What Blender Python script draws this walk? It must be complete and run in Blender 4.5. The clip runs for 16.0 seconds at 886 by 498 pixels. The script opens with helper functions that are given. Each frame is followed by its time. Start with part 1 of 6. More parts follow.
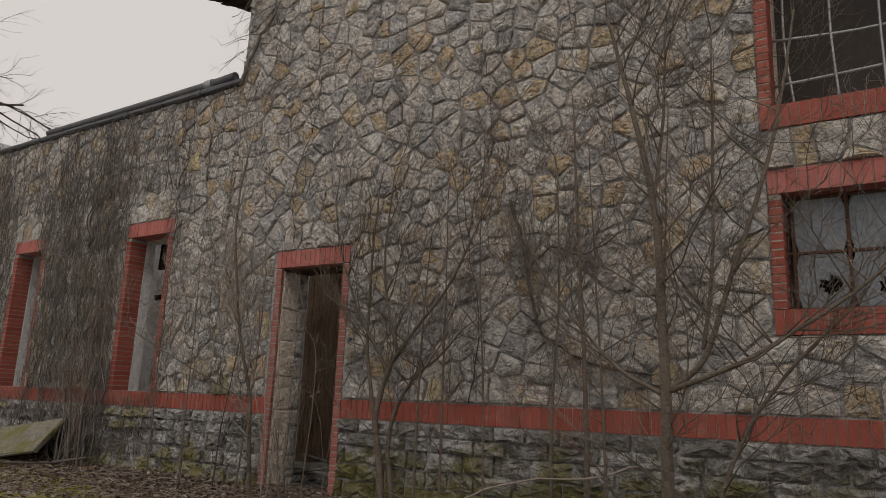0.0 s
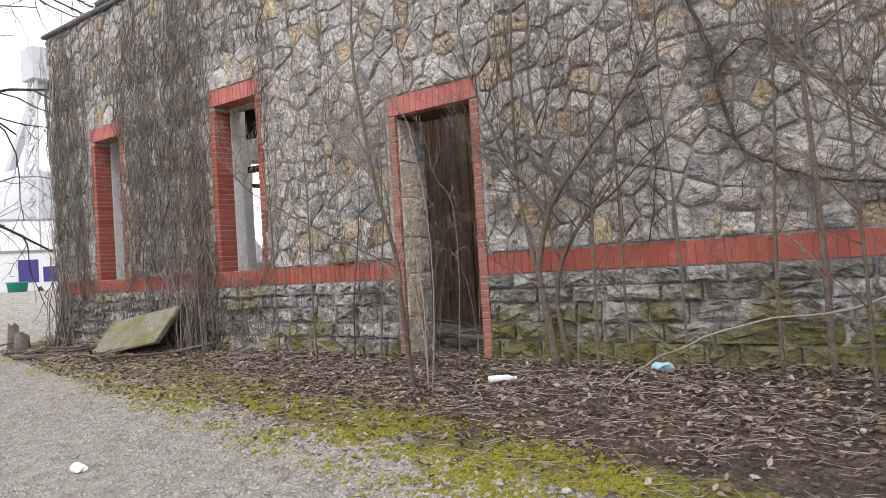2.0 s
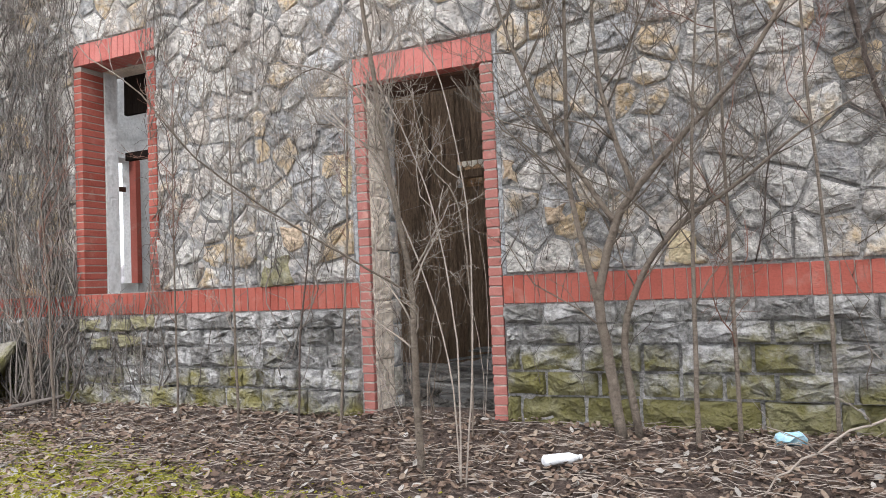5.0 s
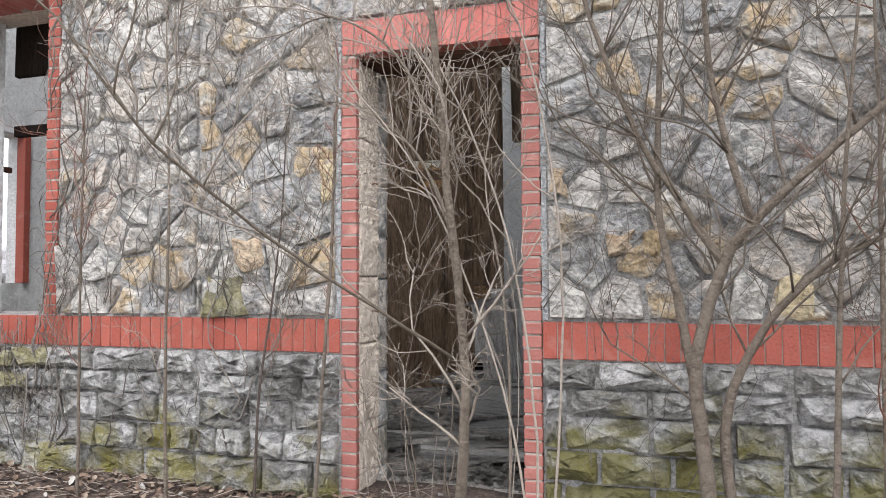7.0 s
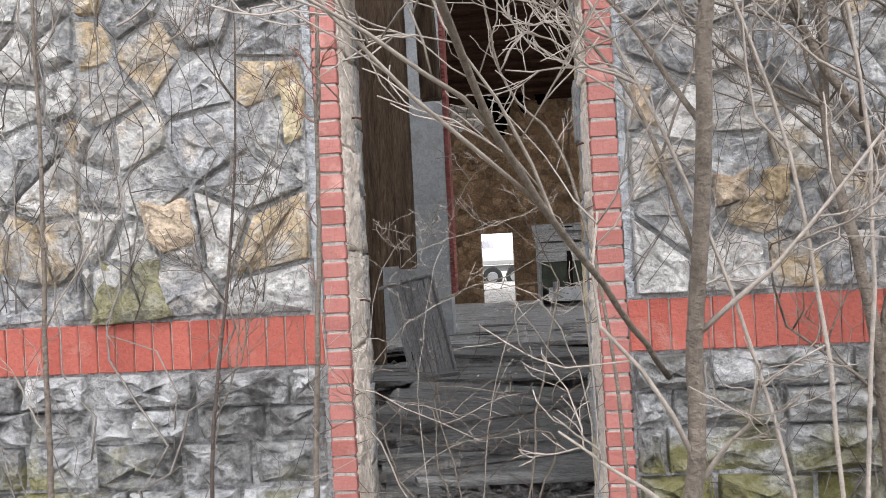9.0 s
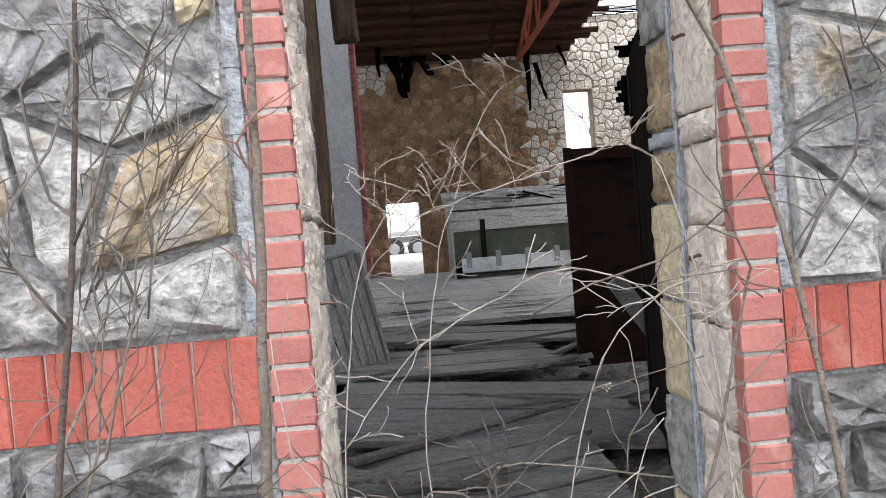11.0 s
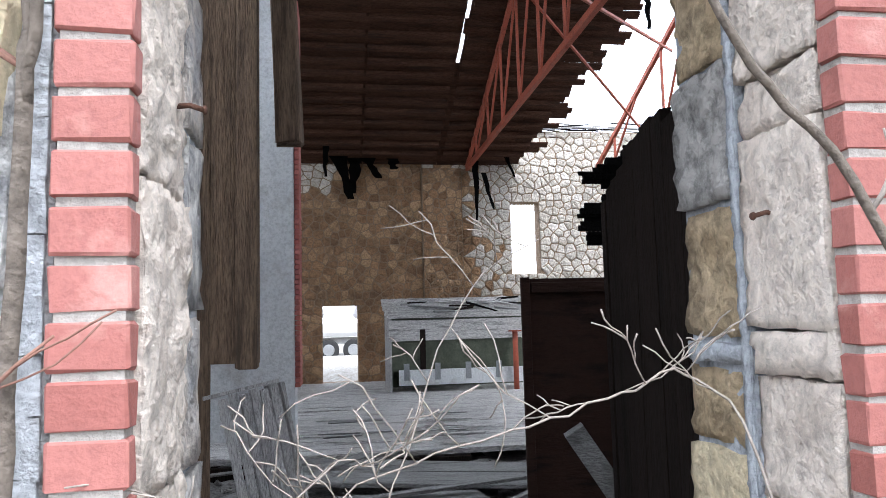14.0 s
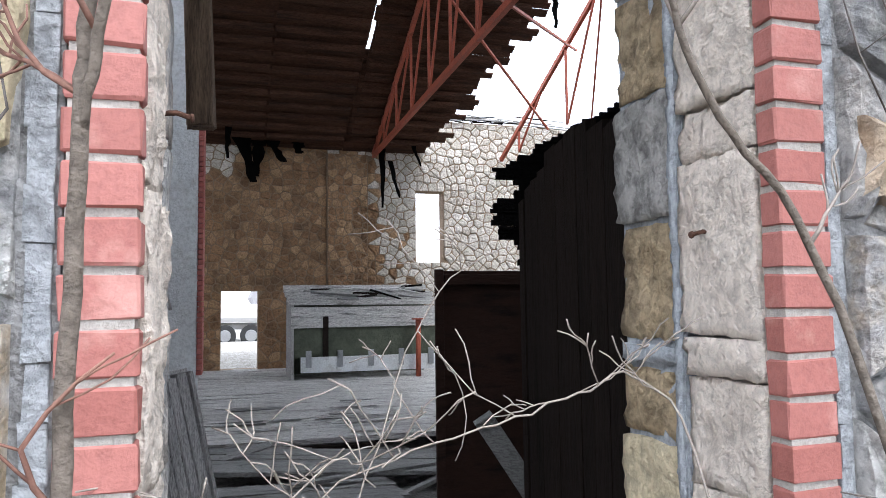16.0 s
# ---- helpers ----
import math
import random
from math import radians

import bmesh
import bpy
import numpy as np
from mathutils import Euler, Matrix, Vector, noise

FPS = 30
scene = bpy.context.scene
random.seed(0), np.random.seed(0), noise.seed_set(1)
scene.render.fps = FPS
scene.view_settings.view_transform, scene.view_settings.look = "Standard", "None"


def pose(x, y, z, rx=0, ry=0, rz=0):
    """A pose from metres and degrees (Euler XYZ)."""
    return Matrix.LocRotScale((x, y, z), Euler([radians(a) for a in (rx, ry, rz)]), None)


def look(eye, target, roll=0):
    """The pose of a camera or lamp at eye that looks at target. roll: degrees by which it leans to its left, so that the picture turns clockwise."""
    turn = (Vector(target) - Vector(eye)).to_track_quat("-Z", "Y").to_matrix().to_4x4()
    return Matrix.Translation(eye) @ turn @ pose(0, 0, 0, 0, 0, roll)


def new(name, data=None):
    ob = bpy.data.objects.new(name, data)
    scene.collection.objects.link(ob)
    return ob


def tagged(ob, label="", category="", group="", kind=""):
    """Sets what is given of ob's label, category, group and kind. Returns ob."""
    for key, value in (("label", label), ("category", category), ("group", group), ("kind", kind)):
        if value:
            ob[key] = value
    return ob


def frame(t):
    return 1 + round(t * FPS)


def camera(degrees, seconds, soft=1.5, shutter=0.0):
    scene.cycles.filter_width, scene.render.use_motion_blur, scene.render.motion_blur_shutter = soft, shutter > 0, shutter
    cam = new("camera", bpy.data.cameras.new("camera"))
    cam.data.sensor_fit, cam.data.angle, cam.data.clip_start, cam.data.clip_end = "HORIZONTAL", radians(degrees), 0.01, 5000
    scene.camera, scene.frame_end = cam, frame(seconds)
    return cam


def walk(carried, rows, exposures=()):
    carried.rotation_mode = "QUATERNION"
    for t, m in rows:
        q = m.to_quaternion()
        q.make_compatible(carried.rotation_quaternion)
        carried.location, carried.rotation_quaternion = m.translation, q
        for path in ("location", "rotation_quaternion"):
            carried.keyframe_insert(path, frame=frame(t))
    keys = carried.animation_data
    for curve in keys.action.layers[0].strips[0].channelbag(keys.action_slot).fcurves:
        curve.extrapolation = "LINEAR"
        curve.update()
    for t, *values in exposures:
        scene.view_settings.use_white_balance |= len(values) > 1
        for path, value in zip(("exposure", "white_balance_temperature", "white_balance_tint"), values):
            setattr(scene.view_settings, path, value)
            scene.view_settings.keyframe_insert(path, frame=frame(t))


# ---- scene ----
cam = camera(62.9, 16.0, soft=0.6)
PATH = [
    (0, (6.321, -6.095, 0.919), (5.255, -4.457, 1.343), 2.4),
    (0.5, (6.012, -6.07, 0.917), (5.031, -4.348, 1.185), -1.9),
    (1, (5.666, -5.969, 0.914), (4.625, -4.267, 1.048), -3.1),
    (1.5, (5.319, -5.863, 0.887), (4.041, -4.327, 0.986), -4.0),
    (2, (4.954, -5.726, 0.874), (3.746, -4.133, 0.917), -3.5),
    (2.5, (4.601, -5.578, 0.886), (3.331, -4.041, 1.045), -3.2),
    (3, (4.2, -5.445, 0.879), (3.019, -3.836, 1.008), -1.9),
    (3.5, (3.902, -5.32, 0.856), (2.815, -3.643, 0.938), -2.6),
    (4, (3.553, -5.111, 0.861), (2.537, -3.394, 1.007), -2.0),
    (4.5, (3.164, -4.93, 0.876), (2.205, -3.184, 1.052), -2.3),
    (4.7, (3.039, -4.837, 0.88), (2.136, -3.058, 1.016), -2.7),
    (6.8, (1.923, -3.829, 1.175), (1.267, -1.939, 1.197), -0.2),
    (7, (1.787, -3.744, 1.166), (1.184, -1.839, 1.25), -0.3),
    (7.5, (1.485, -3.478, 1.183), (1.002, -1.537, 1.22), 0.6),
    (8, (1.203, -3.218, 1.188), (0.771, -1.266, 1.188), 0.6),
    (8.5, (0.929, -3.013, 1.147), (0.682, -1.029, 1.107), -2.0),
    (9, (0.693, -2.737, 1.133), (0.529, -0.743, 1.161), -3.0),
    (9.2, (0.619, -2.615, 1.136), (0.531, -0.618, 1.179), -2.3),
    (11.5, (0.285, -1.364, 1.166), (0.523, 0.619, 1.076), -5.1),
    (12, (0.291, -1.208, 1.218), (0.663, 0.756, 1.162), -4.9),
    (12.5, (0.352, -1.038, 1.288), (0.638, 0.941, 1.317), -4.8),
    (13, (0.378, -0.938, 1.34), (0.584, 1.052, 1.323), -2.4),
    (13.5, (0.36, -0.912, 1.383), (0.601, 1.072, 1.475), -2.0),
    (14, (0.328, -0.908, 1.405), (0.633, 1.059, 1.596), -1.5),
    (14.5, (0.255, -0.889, 1.424), (0.654, 1.053, 1.686), 2.5),
    (15, (0.199, -0.889, 1.436), (0.668, 1.036, 1.709), 4.9),
    (15.5, (0.179, -0.91, 1.438), (0.731, 1.002, 1.635), 2.7),
    (16, (0.194, -0.959, 1.439), (0.768, 0.952, 1.588), -0.7),
]

EXPOSURES = [(0.0, -1.25, 7500, 14), (0.4, -0.68, 7300, 13), (0.8, 0.20, 7000, 14), (1.05, 0.50, 6900, 14), (1.4, 0.40, 6850, 14), (1.7, 0.23, 6800, 14), (2.4, 0.03, 6800, 14), (3.5, -0.02, 6950, 15),
             (4.0, 0.48, 6600, 14), (4.5, 0.58, 6550, 12), (7.0, 0.71, 6550, 12), (9.0, 0.94, 6400, 12), (11.5, 1.27, 6250, 10), (12.5, 1.54, 6150, 10), (14.0, 1.46, 5930, 11), (16.0, 1.24, 5980, 11)]
walk(cam, [(t, look(eye, target, roll)) for t, eye, target, roll in PATH], EXPOSURES)

# ---- light: an overcast winter day ----
world = bpy.data.worlds.new("overcast_sky")
scene.world = world
world.use_nodes = True
wt = world.node_tree
sky = wt.nodes.new("ShaderNodeTexSky")
sky.sky_type = "NISHITA"
sky.sun_disc = False
sky.sun_elevation, sky.sun_rotation = radians(42), radians(200)
sky.air_density, sky.dust_density = 1.0, 4.0
pale = wt.nodes.new("ShaderNodeHueSaturation")
pale.inputs["Saturation"].default_value = 0.12
wt.links.new(sky.outputs[0], pale.inputs["Color"])
back = wt.nodes["Background"]
back.inputs[1].default_value = 0.15
cloud = wt.nodes.new("ShaderNodeMix")
cloud.data_type = "RGBA"
cloud.inputs[0].default_value = 0.8
cloud.inputs[7].default_value = (11.4, 11.9, 12.7, 1)
wt.links.new(pale.outputs[0], cloud.inputs[6])
wt.links.new(cloud.outputs[2], back.inputs[0])
sun = new("sun", bpy.data.lights.new("sun", "SUN"))
sun.data.energy, sun.data.angle, sun.data.color = 1.5, radians(22), (1.0, 0.98, 0.96)
sun.matrix_world = look((5, -10, 17), (0, 0, 0))

# ---- materials ----


def material(name, ramp, scale=6.0, rough=0.85, bump=0.3, bump_scale=60.0, vary=0.0, stain=None, stain_scale=1.2, stain_at=0.55,
             metal=0.0, stretch=(1, 1, 1), fine=0.25, moss=None, local=False, sheen=0.35):
    """A weathered surface: colours of the ramp over large noise, fine grain, stains of a second colour, relief, and pieces that differ by vary."""
    m = bpy.data.materials.new(name)
    m.use_nodes = True
    nt = m.node_tree
    n, k = nt.nodes, nt.links
    bsdf = n["Principled BSDF"]
    bsdf.inputs["Metallic"].default_value = metal
    bsdf.inputs["Specular IOR Level"].default_value = sheen
    geo, info, tc = n.new("ShaderNodeNewGeometry"), n.new("ShaderNodeObjectInfo"), n.new("ShaderNodeTexCoord")
    place = n.new("ShaderNodeMapping")
    place.inputs["Scale"].default_value = stretch
    k.new(tc.outputs["Object"] if local else geo.outputs["Position"], place.inputs["Vector"])

    def tex(sc, detail=6.0, r=0.6):
        t = n.new("ShaderNodeTexNoise")
        t.inputs["Scale"].default_value, t.inputs["Detail"].default_value, t.inputs["Roughness"].default_value = sc, detail, r
        k.new(place.outputs[0], t.inputs["Vector"])
        return t.outputs["Fac"]

    def calc(op, a, b):
        c = n.new("ShaderNodeMath")
        c.operation = op
        for slot, v in zip(c.inputs, (a, b)):
            if isinstance(v, (int, float)):
                slot.default_value = v
            else:
                k.new(v, slot)
        return c.outputs[0]

    def mix(f, a, b, mode="MIX"):
        c = n.new("ShaderNodeMix")
        c.data_type, c.blend_type = "RGBA", mode
        for slot, v in zip((c.inputs[0], c.inputs[6], c.inputs[7]), (f, a, b)):
            if hasattr(v, "links"):
                k.new(v, slot)
            else:
                slot.default_value = v if isinstance(v, (int, float)) else (*v, 1)
        return c.outputs[2]

    def steps(f, stops):
        r = n.new("ShaderNodeValToRGB")
        while len(r.color_ramp.elements) < len(stops):
            r.color_ramp.elements.new(0.5)
        for e, (at, col) in zip(r.color_ramp.elements, stops):
            e.position, e.color = at, (*col, 1)
        k.new(f, r.inputs[0])
        return r.outputs[0]

    f = calc("MULTIPLY_ADD", tex(scale), 1.5)
    f.node.inputs[2].default_value = -0.25
    if vary:
        piece = calc("FRACT", calc("ADD", info.outputs["Random"], geo.outputs["Random Per Island"]), 0)
        f = calc("ADD", calc("MULTIPLY", f, 1 - vary), calc("MULTIPLY", piece, vary))
    last = max(1, len(ramp) - 1)
    col = steps(f, [(i / last, c) for i, c in enumerate(ramp)])
    grain = tex(bump_scale, 8.0, 0.7)
    col = mix(fine, col, steps(grain, [(0.38, (0.16, 0.16, 0.16)), (0.56, (1.0, 1.0, 1.0))]), "MULTIPLY")
    if stain:
        col = mix(steps(tex(stain_scale, 9.0, 0.65), [(stain_at - 0.05, (0, 0, 0)), (stain_at + 0.12, (0.85, 0.85, 0.85))]), col, stain)
    if moss:
        colour, top, amount = moss
        sep = n.new("ShaderNodeSeparateXYZ")
        k.new(geo.outputs["Position"], sep.inputs[0])
        low = calc("SUBTRACT", top, sep.outputs["Z"])
        patch = calc("ADD", tex(2.3, 8.0, 0.7), calc("MULTIPLY", low, amount))
        col = mix(steps(patch, [(0.56, (0, 0, 0)), (0.72, (0.8, 0.8, 0.8))]), col, colour)
    k.new(col, bsdf.inputs["Base Color"])
    k.new(calc("ADD", calc("MULTIPLY", grain, 0.2), rough - 0.1), bsdf.inputs["Roughness"])
    if bump:
        b = n.new("ShaderNodeBump")
        b.inputs["Strength"].default_value, b.inputs["Distance"].default_value = min(bump, 1.0), 0.03 + 0.6 / bump_scale
        k.new(calc("ADD", grain, calc("MULTIPLY", tex(bump_scale * 0.25, 4.0), 1.5)), b.inputs["Height"])
        k.new(b.outputs[0], bsdf.inputs["Normal"])
    return m


STONE = material("limestone_rubble", [(0.42, 0.405, 0.39), (0.78, 0.74, 0.69), (0.62, 0.60, 0.58), (0.82, 0.79, 0.74), (0.34, 0.34, 0.345), (0.70, 0.65, 0.60), (0.81, 0.785, 0.75), (0.66, 0.50, 0.31), (0.56, 0.545, 0.53), (0.78, 0.70, 0.62), (0.46, 0.465, 0.475), (0.84, 0.815, 0.785), (0.64, 0.55, 0.43)],
                 7.0, 0.9, 1.0, 26.0, 0.72, (0.14, 0.13, 0.12), 6.5, 0.60, fine=0.6, moss=((0.13, 0.12, 0.035), 0.35, 0.10))
# Pale and brown back-wall rubble: roof-opening light and shade painted in, besides staining.
STONE_IN = material("pale_sky_lit_rubble_inside", [(0.36, 0.32, 0.265), (0.66, 0.61, 0.53), (0.50, 0.45, 0.375), (0.72, 0.67, 0.60), (0.44, 0.37, 0.285)], 4.0, 0.92, 0.7, 24.0, 0.75, (0.34, 0.29, 0.23), 2.0, 0.60, fine=0.5)
STONE_BROWN = material("brown_shaded_stained_rubble", [(0.16, 0.088, 0.045), (0.38, 0.225, 0.12), (0.23, 0.135, 0.072), (0.50, 0.325, 0.185), (0.28, 0.165, 0.088)], 4.0, 0.92, 0.7, 24.0, 0.75, (0.10, 0.06, 0.034), 1.2, 0.56, fine=0.5)
ASHLAR_COLOURS = [(0.16, 0.155, 0.148), (0.42, 0.41, 0.40), (0.25, 0.245, 0.235), (0.60, 0.595, 0.59), (0.33, 0.32, 0.30), (0.66, 0.66, 0.66)]
ASHLAR = material("rockfaced_ashlar", ASHLAR_COLOURS, 9.0, 0.92, 1.0, 20.0, 0.5, (0.06, 0.056, 0.05), 6.0, 0.57, fine=0.62, moss=((0.20, 0.175, 0.022), 0.50, 0.34))
ASHLAR_DAMP = material("damp_mossy_ashlar", ASHLAR_COLOURS, 9.0, 0.92, 1.0, 20.0, 0.5, (0.07, 0.066, 0.05), 4.5, 0.57, fine=0.62, moss=((0.155, 0.14, 0.026), 0.66, 0.52))
MORTAR = material("grey_mortar", [(0.24, 0.235, 0.23), (0.44, 0.43, 0.42), (0.32, 0.315, 0.31)], 9.0, 0.95, 0.8, 40.0, 0, (0.09, 0.085, 0.08), 3.0, 0.57, fine=0.55)
BLUE_MORTAR = material("blue_grey_pointing", [(0.27, 0.29, 0.31), (0.44, 0.46, 0.48)], 10.0, 0.95, 0.5, 60.0, fine=0.4)
PALE_POINTING = material("pale_blue_grey_pointing", [(0.34, 0.36, 0.385), (0.52, 0.535, 0.55), (0.42, 0.435, 0.45)], 12.0, 0.92, 0.9, 34.0, 0, (0.24, 0.235, 0.23), 7.0, 0.58, fine=0.5)
BACK_MORTAR = material("brown_earthy_mortar", [(0.20, 0.135, 0.085), (0.34, 0.25, 0.17)], 5.0, 0.95, 0.6, 40.0, fine=0.4)
RED = material("red_painted_brick", [(0.27, 0.058, 0.040), (0.38, 0.105, 0.078), (0.31, 0.073, 0.053)], 6.0, 0.66, 0.3, 70.0, 0.8, (0.40, 0.20, 0.16), 4.5, 0.62, fine=0.25, sheen=0.25)
# Same paint as RED, paler: close-range overexposure is put into the colour.
RED_JAMB = material("overexposed_red_jamb_paint", [(0.27, 0.092, 0.075), (0.36, 0.142, 0.120), (0.31, 0.112, 0.094)], 5.0, 0.6, 0.22, 70.0, 0.75, (0.50, 0.27, 0.23), 6.0, 0.62, fine=0.18, sheen=0.3)
RED_OLD = material("faded_red_lintel", [(0.40, 0.10, 0.085), (0.48, 0.17, 0.145), (0.36, 0.075, 0.06)], 6.0, 0.7, 0.3, 60.0, 0.5, (0.24, 0.06, 0.05), 3.0, 0.6)
JOINT = material("pale_brick_joint", [(0.30, 0.27, 0.24), (0.46, 0.43, 0.39)], 12.0, 0.95, 0.4, 80.0)
PLASTER = material("crumbling_concrete", [(0.66, 0.55, 0.46), (0.84, 0.74, 0.64), (0.75, 0.65, 0.55)], 7.0, 0.95, 0.8, 34.0, 0, (0.36, 0.29, 0.23), 9.0, 0.64, fine=0.35)
WHITEWASH = material("whitewashed_plaster", [(0.50, 0.52, 0.54), (0.68, 0.69, 0.69), (0.58, 0.60, 0.62)], 2.0, 0.9, 0.5, 25.0, 0, (0.36, 0.34, 0.32), 1.8, 0.60)
OLDWOOD = material("brown_weathered_wood", [(0.10, 0.062, 0.038), (0.27, 0.18, 0.115), (0.16, 0.105, 0.068)], 3.0, 0.85, 0.8, 18.0, 0.3, (0.05, 0.033, 0.023), 2.0, 0.56, stretch=(6, 6, 0.6), fine=0.6)
GREYWOOD = material("grey_weathered_boards", [(0.44, 0.425, 0.40), (0.76, 0.74, 0.71), (0.58, 0.565, 0.54)], 3.0, 0.88, 0.7, 22.0, 0.5, (0.09, 0.085, 0.08), 2.4, 0.57, stretch=(0.7, 6, 6), fine=0.7)
GREYWOOD_V = material("grey_weathered_slats", [(0.34, 0.325, 0.315), (0.60, 0.58, 0.565), (0.46, 0.445, 0.43)], 3.0, 0.88, 0.7, 22.0, 0.5, (0.10, 0.095, 0.09), 2.4, 0.62, stretch=(6, 6, 0.7), fine=0.6)
DARKWOOD = material("near_black_boards", [(0.006, 0.005, 0.0042), (0.024, 0.018, 0.015), (0.012, 0.009, 0.008)], 3.0, 0.9, 0.6, 20.0, 0.4, stretch=(5, 5, 0.7), fine=0.5, sheen=0.05)
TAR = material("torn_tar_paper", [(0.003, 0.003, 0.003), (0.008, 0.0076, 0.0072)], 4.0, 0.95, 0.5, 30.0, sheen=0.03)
PANEL = material("dark_brown_panel", [(0.026, 0.014, 0.011), (0.048, 0.026, 0.020)], 2.0, 0.75, 0.3, 30.0, 0, (0.012, 0.009, 0.008), 2.0, 0.55, stretch=(1, 1, 5), sheen=0.08)
OXIDE = material("red_oxide_steel", [(0.22, 0.045, 0.025), (0.36, 0.085, 0.045), (0.16, 0.05, 0.035)], 5.0, 0.65, 0.3, 60.0, fine=0.3)
ROOFWOOD = material("brown_roof_decking", [(0.038, 0.019, 0.013), (0.100, 0.051, 0.033), (0.058, 0.030, 0.019)], 2.0, 0.9, 0.6, 18.0, 0.5, (0.03, 0.02, 0.016), 1.5, 0.55, stretch=(0.6, 4, 4), fine=0.6, sheen=0.1)
COPING = material("dark_metal_coping", [(0.07, 0.075, 0.085), (0.14, 0.145, 0.155)], 4.0, 0.55, 0.2, 30.0, 0, (0.05, 0.04, 0.035), 2.0, 0.6)
BARK = material("grey_brown_bark", [(0.085, 0.066, 0.052), (0.20, 0.165, 0.133), (0.135, 0.108, 0.087)], 9.0, 0.9, 0.6, 60.0, fine=0.4)
DARKBARK = material("dark_bark", [(0.06, 0.045, 0.038), (0.13, 0.10, 0.085)], 9.0, 0.9, 0.6, 60.0, fine=0.4)
TWIG = material("pale_dry_twig", [(0.17, 0.142, 0.12), (0.33, 0.285, 0.245), (0.23, 0.195, 0.165)], 8.0, 0.85, 0.3, 80.0, fine=0.3)
REDTWIG = material("reddish_young_twig", [(0.16, 0.075, 0.055), (0.28, 0.15, 0.11)], 8.0, 0.8, 0.3, 80.0, fine=0.3)
VINE = material("dead_vine", [(0.06, 0.05, 0.044), (0.27, 0.24, 0.215), (0.11, 0.095, 0.085), (0.19, 0.165, 0.148)], 8.0, 0.9, 0.4, 60.0, 0.6, fine=0.3)
LEAF = material("dead_leaf", [(0.065, 0.042, 0.032), (0.20, 0.14, 0.105), (0.105, 0.071, 0.053), (0.40, 0.325, 0.25)], 3.0, 0.85, 0.2, 90.0, 0.85)
MOSS = material("bright_moss", [(0.13, 0.14, 0.018), (0.34, 0.32, 0.04), (0.22, 0.22, 0.028)], 6.0, 0.95, 0.8, 70.0, 0.5, fine=0.5)
GRAVEL = material("pale_gravel", [(0.22, 0.205, 0.185), (0.42, 0.40, 0.37), (0.30, 0.28, 0.255)], 5.0, 0.92, 0.5, 60.0, 0.8)
RUBBLE = material("sooty_rubble", [(0.08, 0.074, 0.068), (0.30, 0.285, 0.265), (0.16, 0.153, 0.146)], 3.0, 0.95, 0.9, 26.0, 0.4, (0.03, 0.028, 0.026), 2.0, 0.55, fine=0.6)
SHEET = material("grey_fallen_sheet", [(0.14, 0.14, 0.137), (0.29, 0.285, 0.275), (0.20, 0.197, 0.19)], 2.0, 0.9, 0.6, 22.0, 0.3, (0.06, 0.058, 0.055), 1.6, 0.58, stretch=(1, 4, 4), fine=0.5)
WHITE = material("white_vehicle_paint", [(0.72, 0.73, 0.75), (0.82, 0.83, 0.84)], 1.0, 0.45, 0.05, 20.0, 0, fine=0.1)
PURPLE = material("purple_blue_sign_paint", [(0.06, 0.05, 0.22), (0.09, 0.07, 0.28)], 2.0, 0.5, 0, 20.0)
TEAL = material("teal_plastic", [(0.02, 0.26, 0.22), (0.04, 0.34, 0.30)], 3.0, 0.5, 0.05, 30.0)
RUBBER = material("black_rubber", [(0.015, 0.015, 0.015), (0.03, 0.03, 0.03)], 5.0, 0.8, 0.1, 40.0)
STEEL = material("dull_grey_steel", [(0.26, 0.27, 0.28), (0.42, 0.43, 0.44)], 3.0, 0.45, 0.1, 40.0, metal=0.6)
# Distance haze is painted into these two pale greys.
HAZY = material("haze_tinted_far_steel", [(0.50, 0.52, 0.56), (0.62, 0.64, 0.68)], 1.0, 0.8, 0.0, 20.0)
FARTREE = material("haze_tinted_bare_woods", [(0.28, 0.27, 0.28), (0.40, 0.39, 0.40)], 0.6, 0.95, 0.0, 8.0)
PLASTIC = material("clear_grey_plastic", [(0.62, 0.64, 0.66), (0.78, 0.80, 0.82)], 9.0, 0.3, 0.1, 40.0)
CYAN = material("blue_plastic_wrap", [(0.10, 0.42, 0.58), (0.62, 0.72, 0.76)], 22.0, 0.35, 0.1, 40.0)
GREENBOARD = material("mossy_green_panel", [(0.05, 0.056, 0.042), (0.12, 0.135, 0.095)], 3.0, 0.9, 0.4, 20.0)
RUST = material("rusty_iron", [(0.06, 0.03, 0.022), (0.14, 0.065, 0.04)], 20.0, 0.85, 0.5, 90.0)
BLIND = material("grey_blue_old_pane", [(0.13, 0.15, 0.175), (0.22, 0.245, 0.27)], 2.0, 0.25, 0.05, 20.0, 0, (0.16, 0.17, 0.18), 3.0, 0.66, fine=0.3)
DARKIN = material("dark_inside_wall", [(0.03, 0.027, 0.025), (0.07, 0.062, 0.056)], 1.0, 0.95, 0.2, 15.0)

# the earth: leaf-dark soil by the wall, a strip of moss, pale trodden gravel beyond, asphalt far off
EARTH = bpy.data.materials.new("earth")
EARTH.use_nodes = True


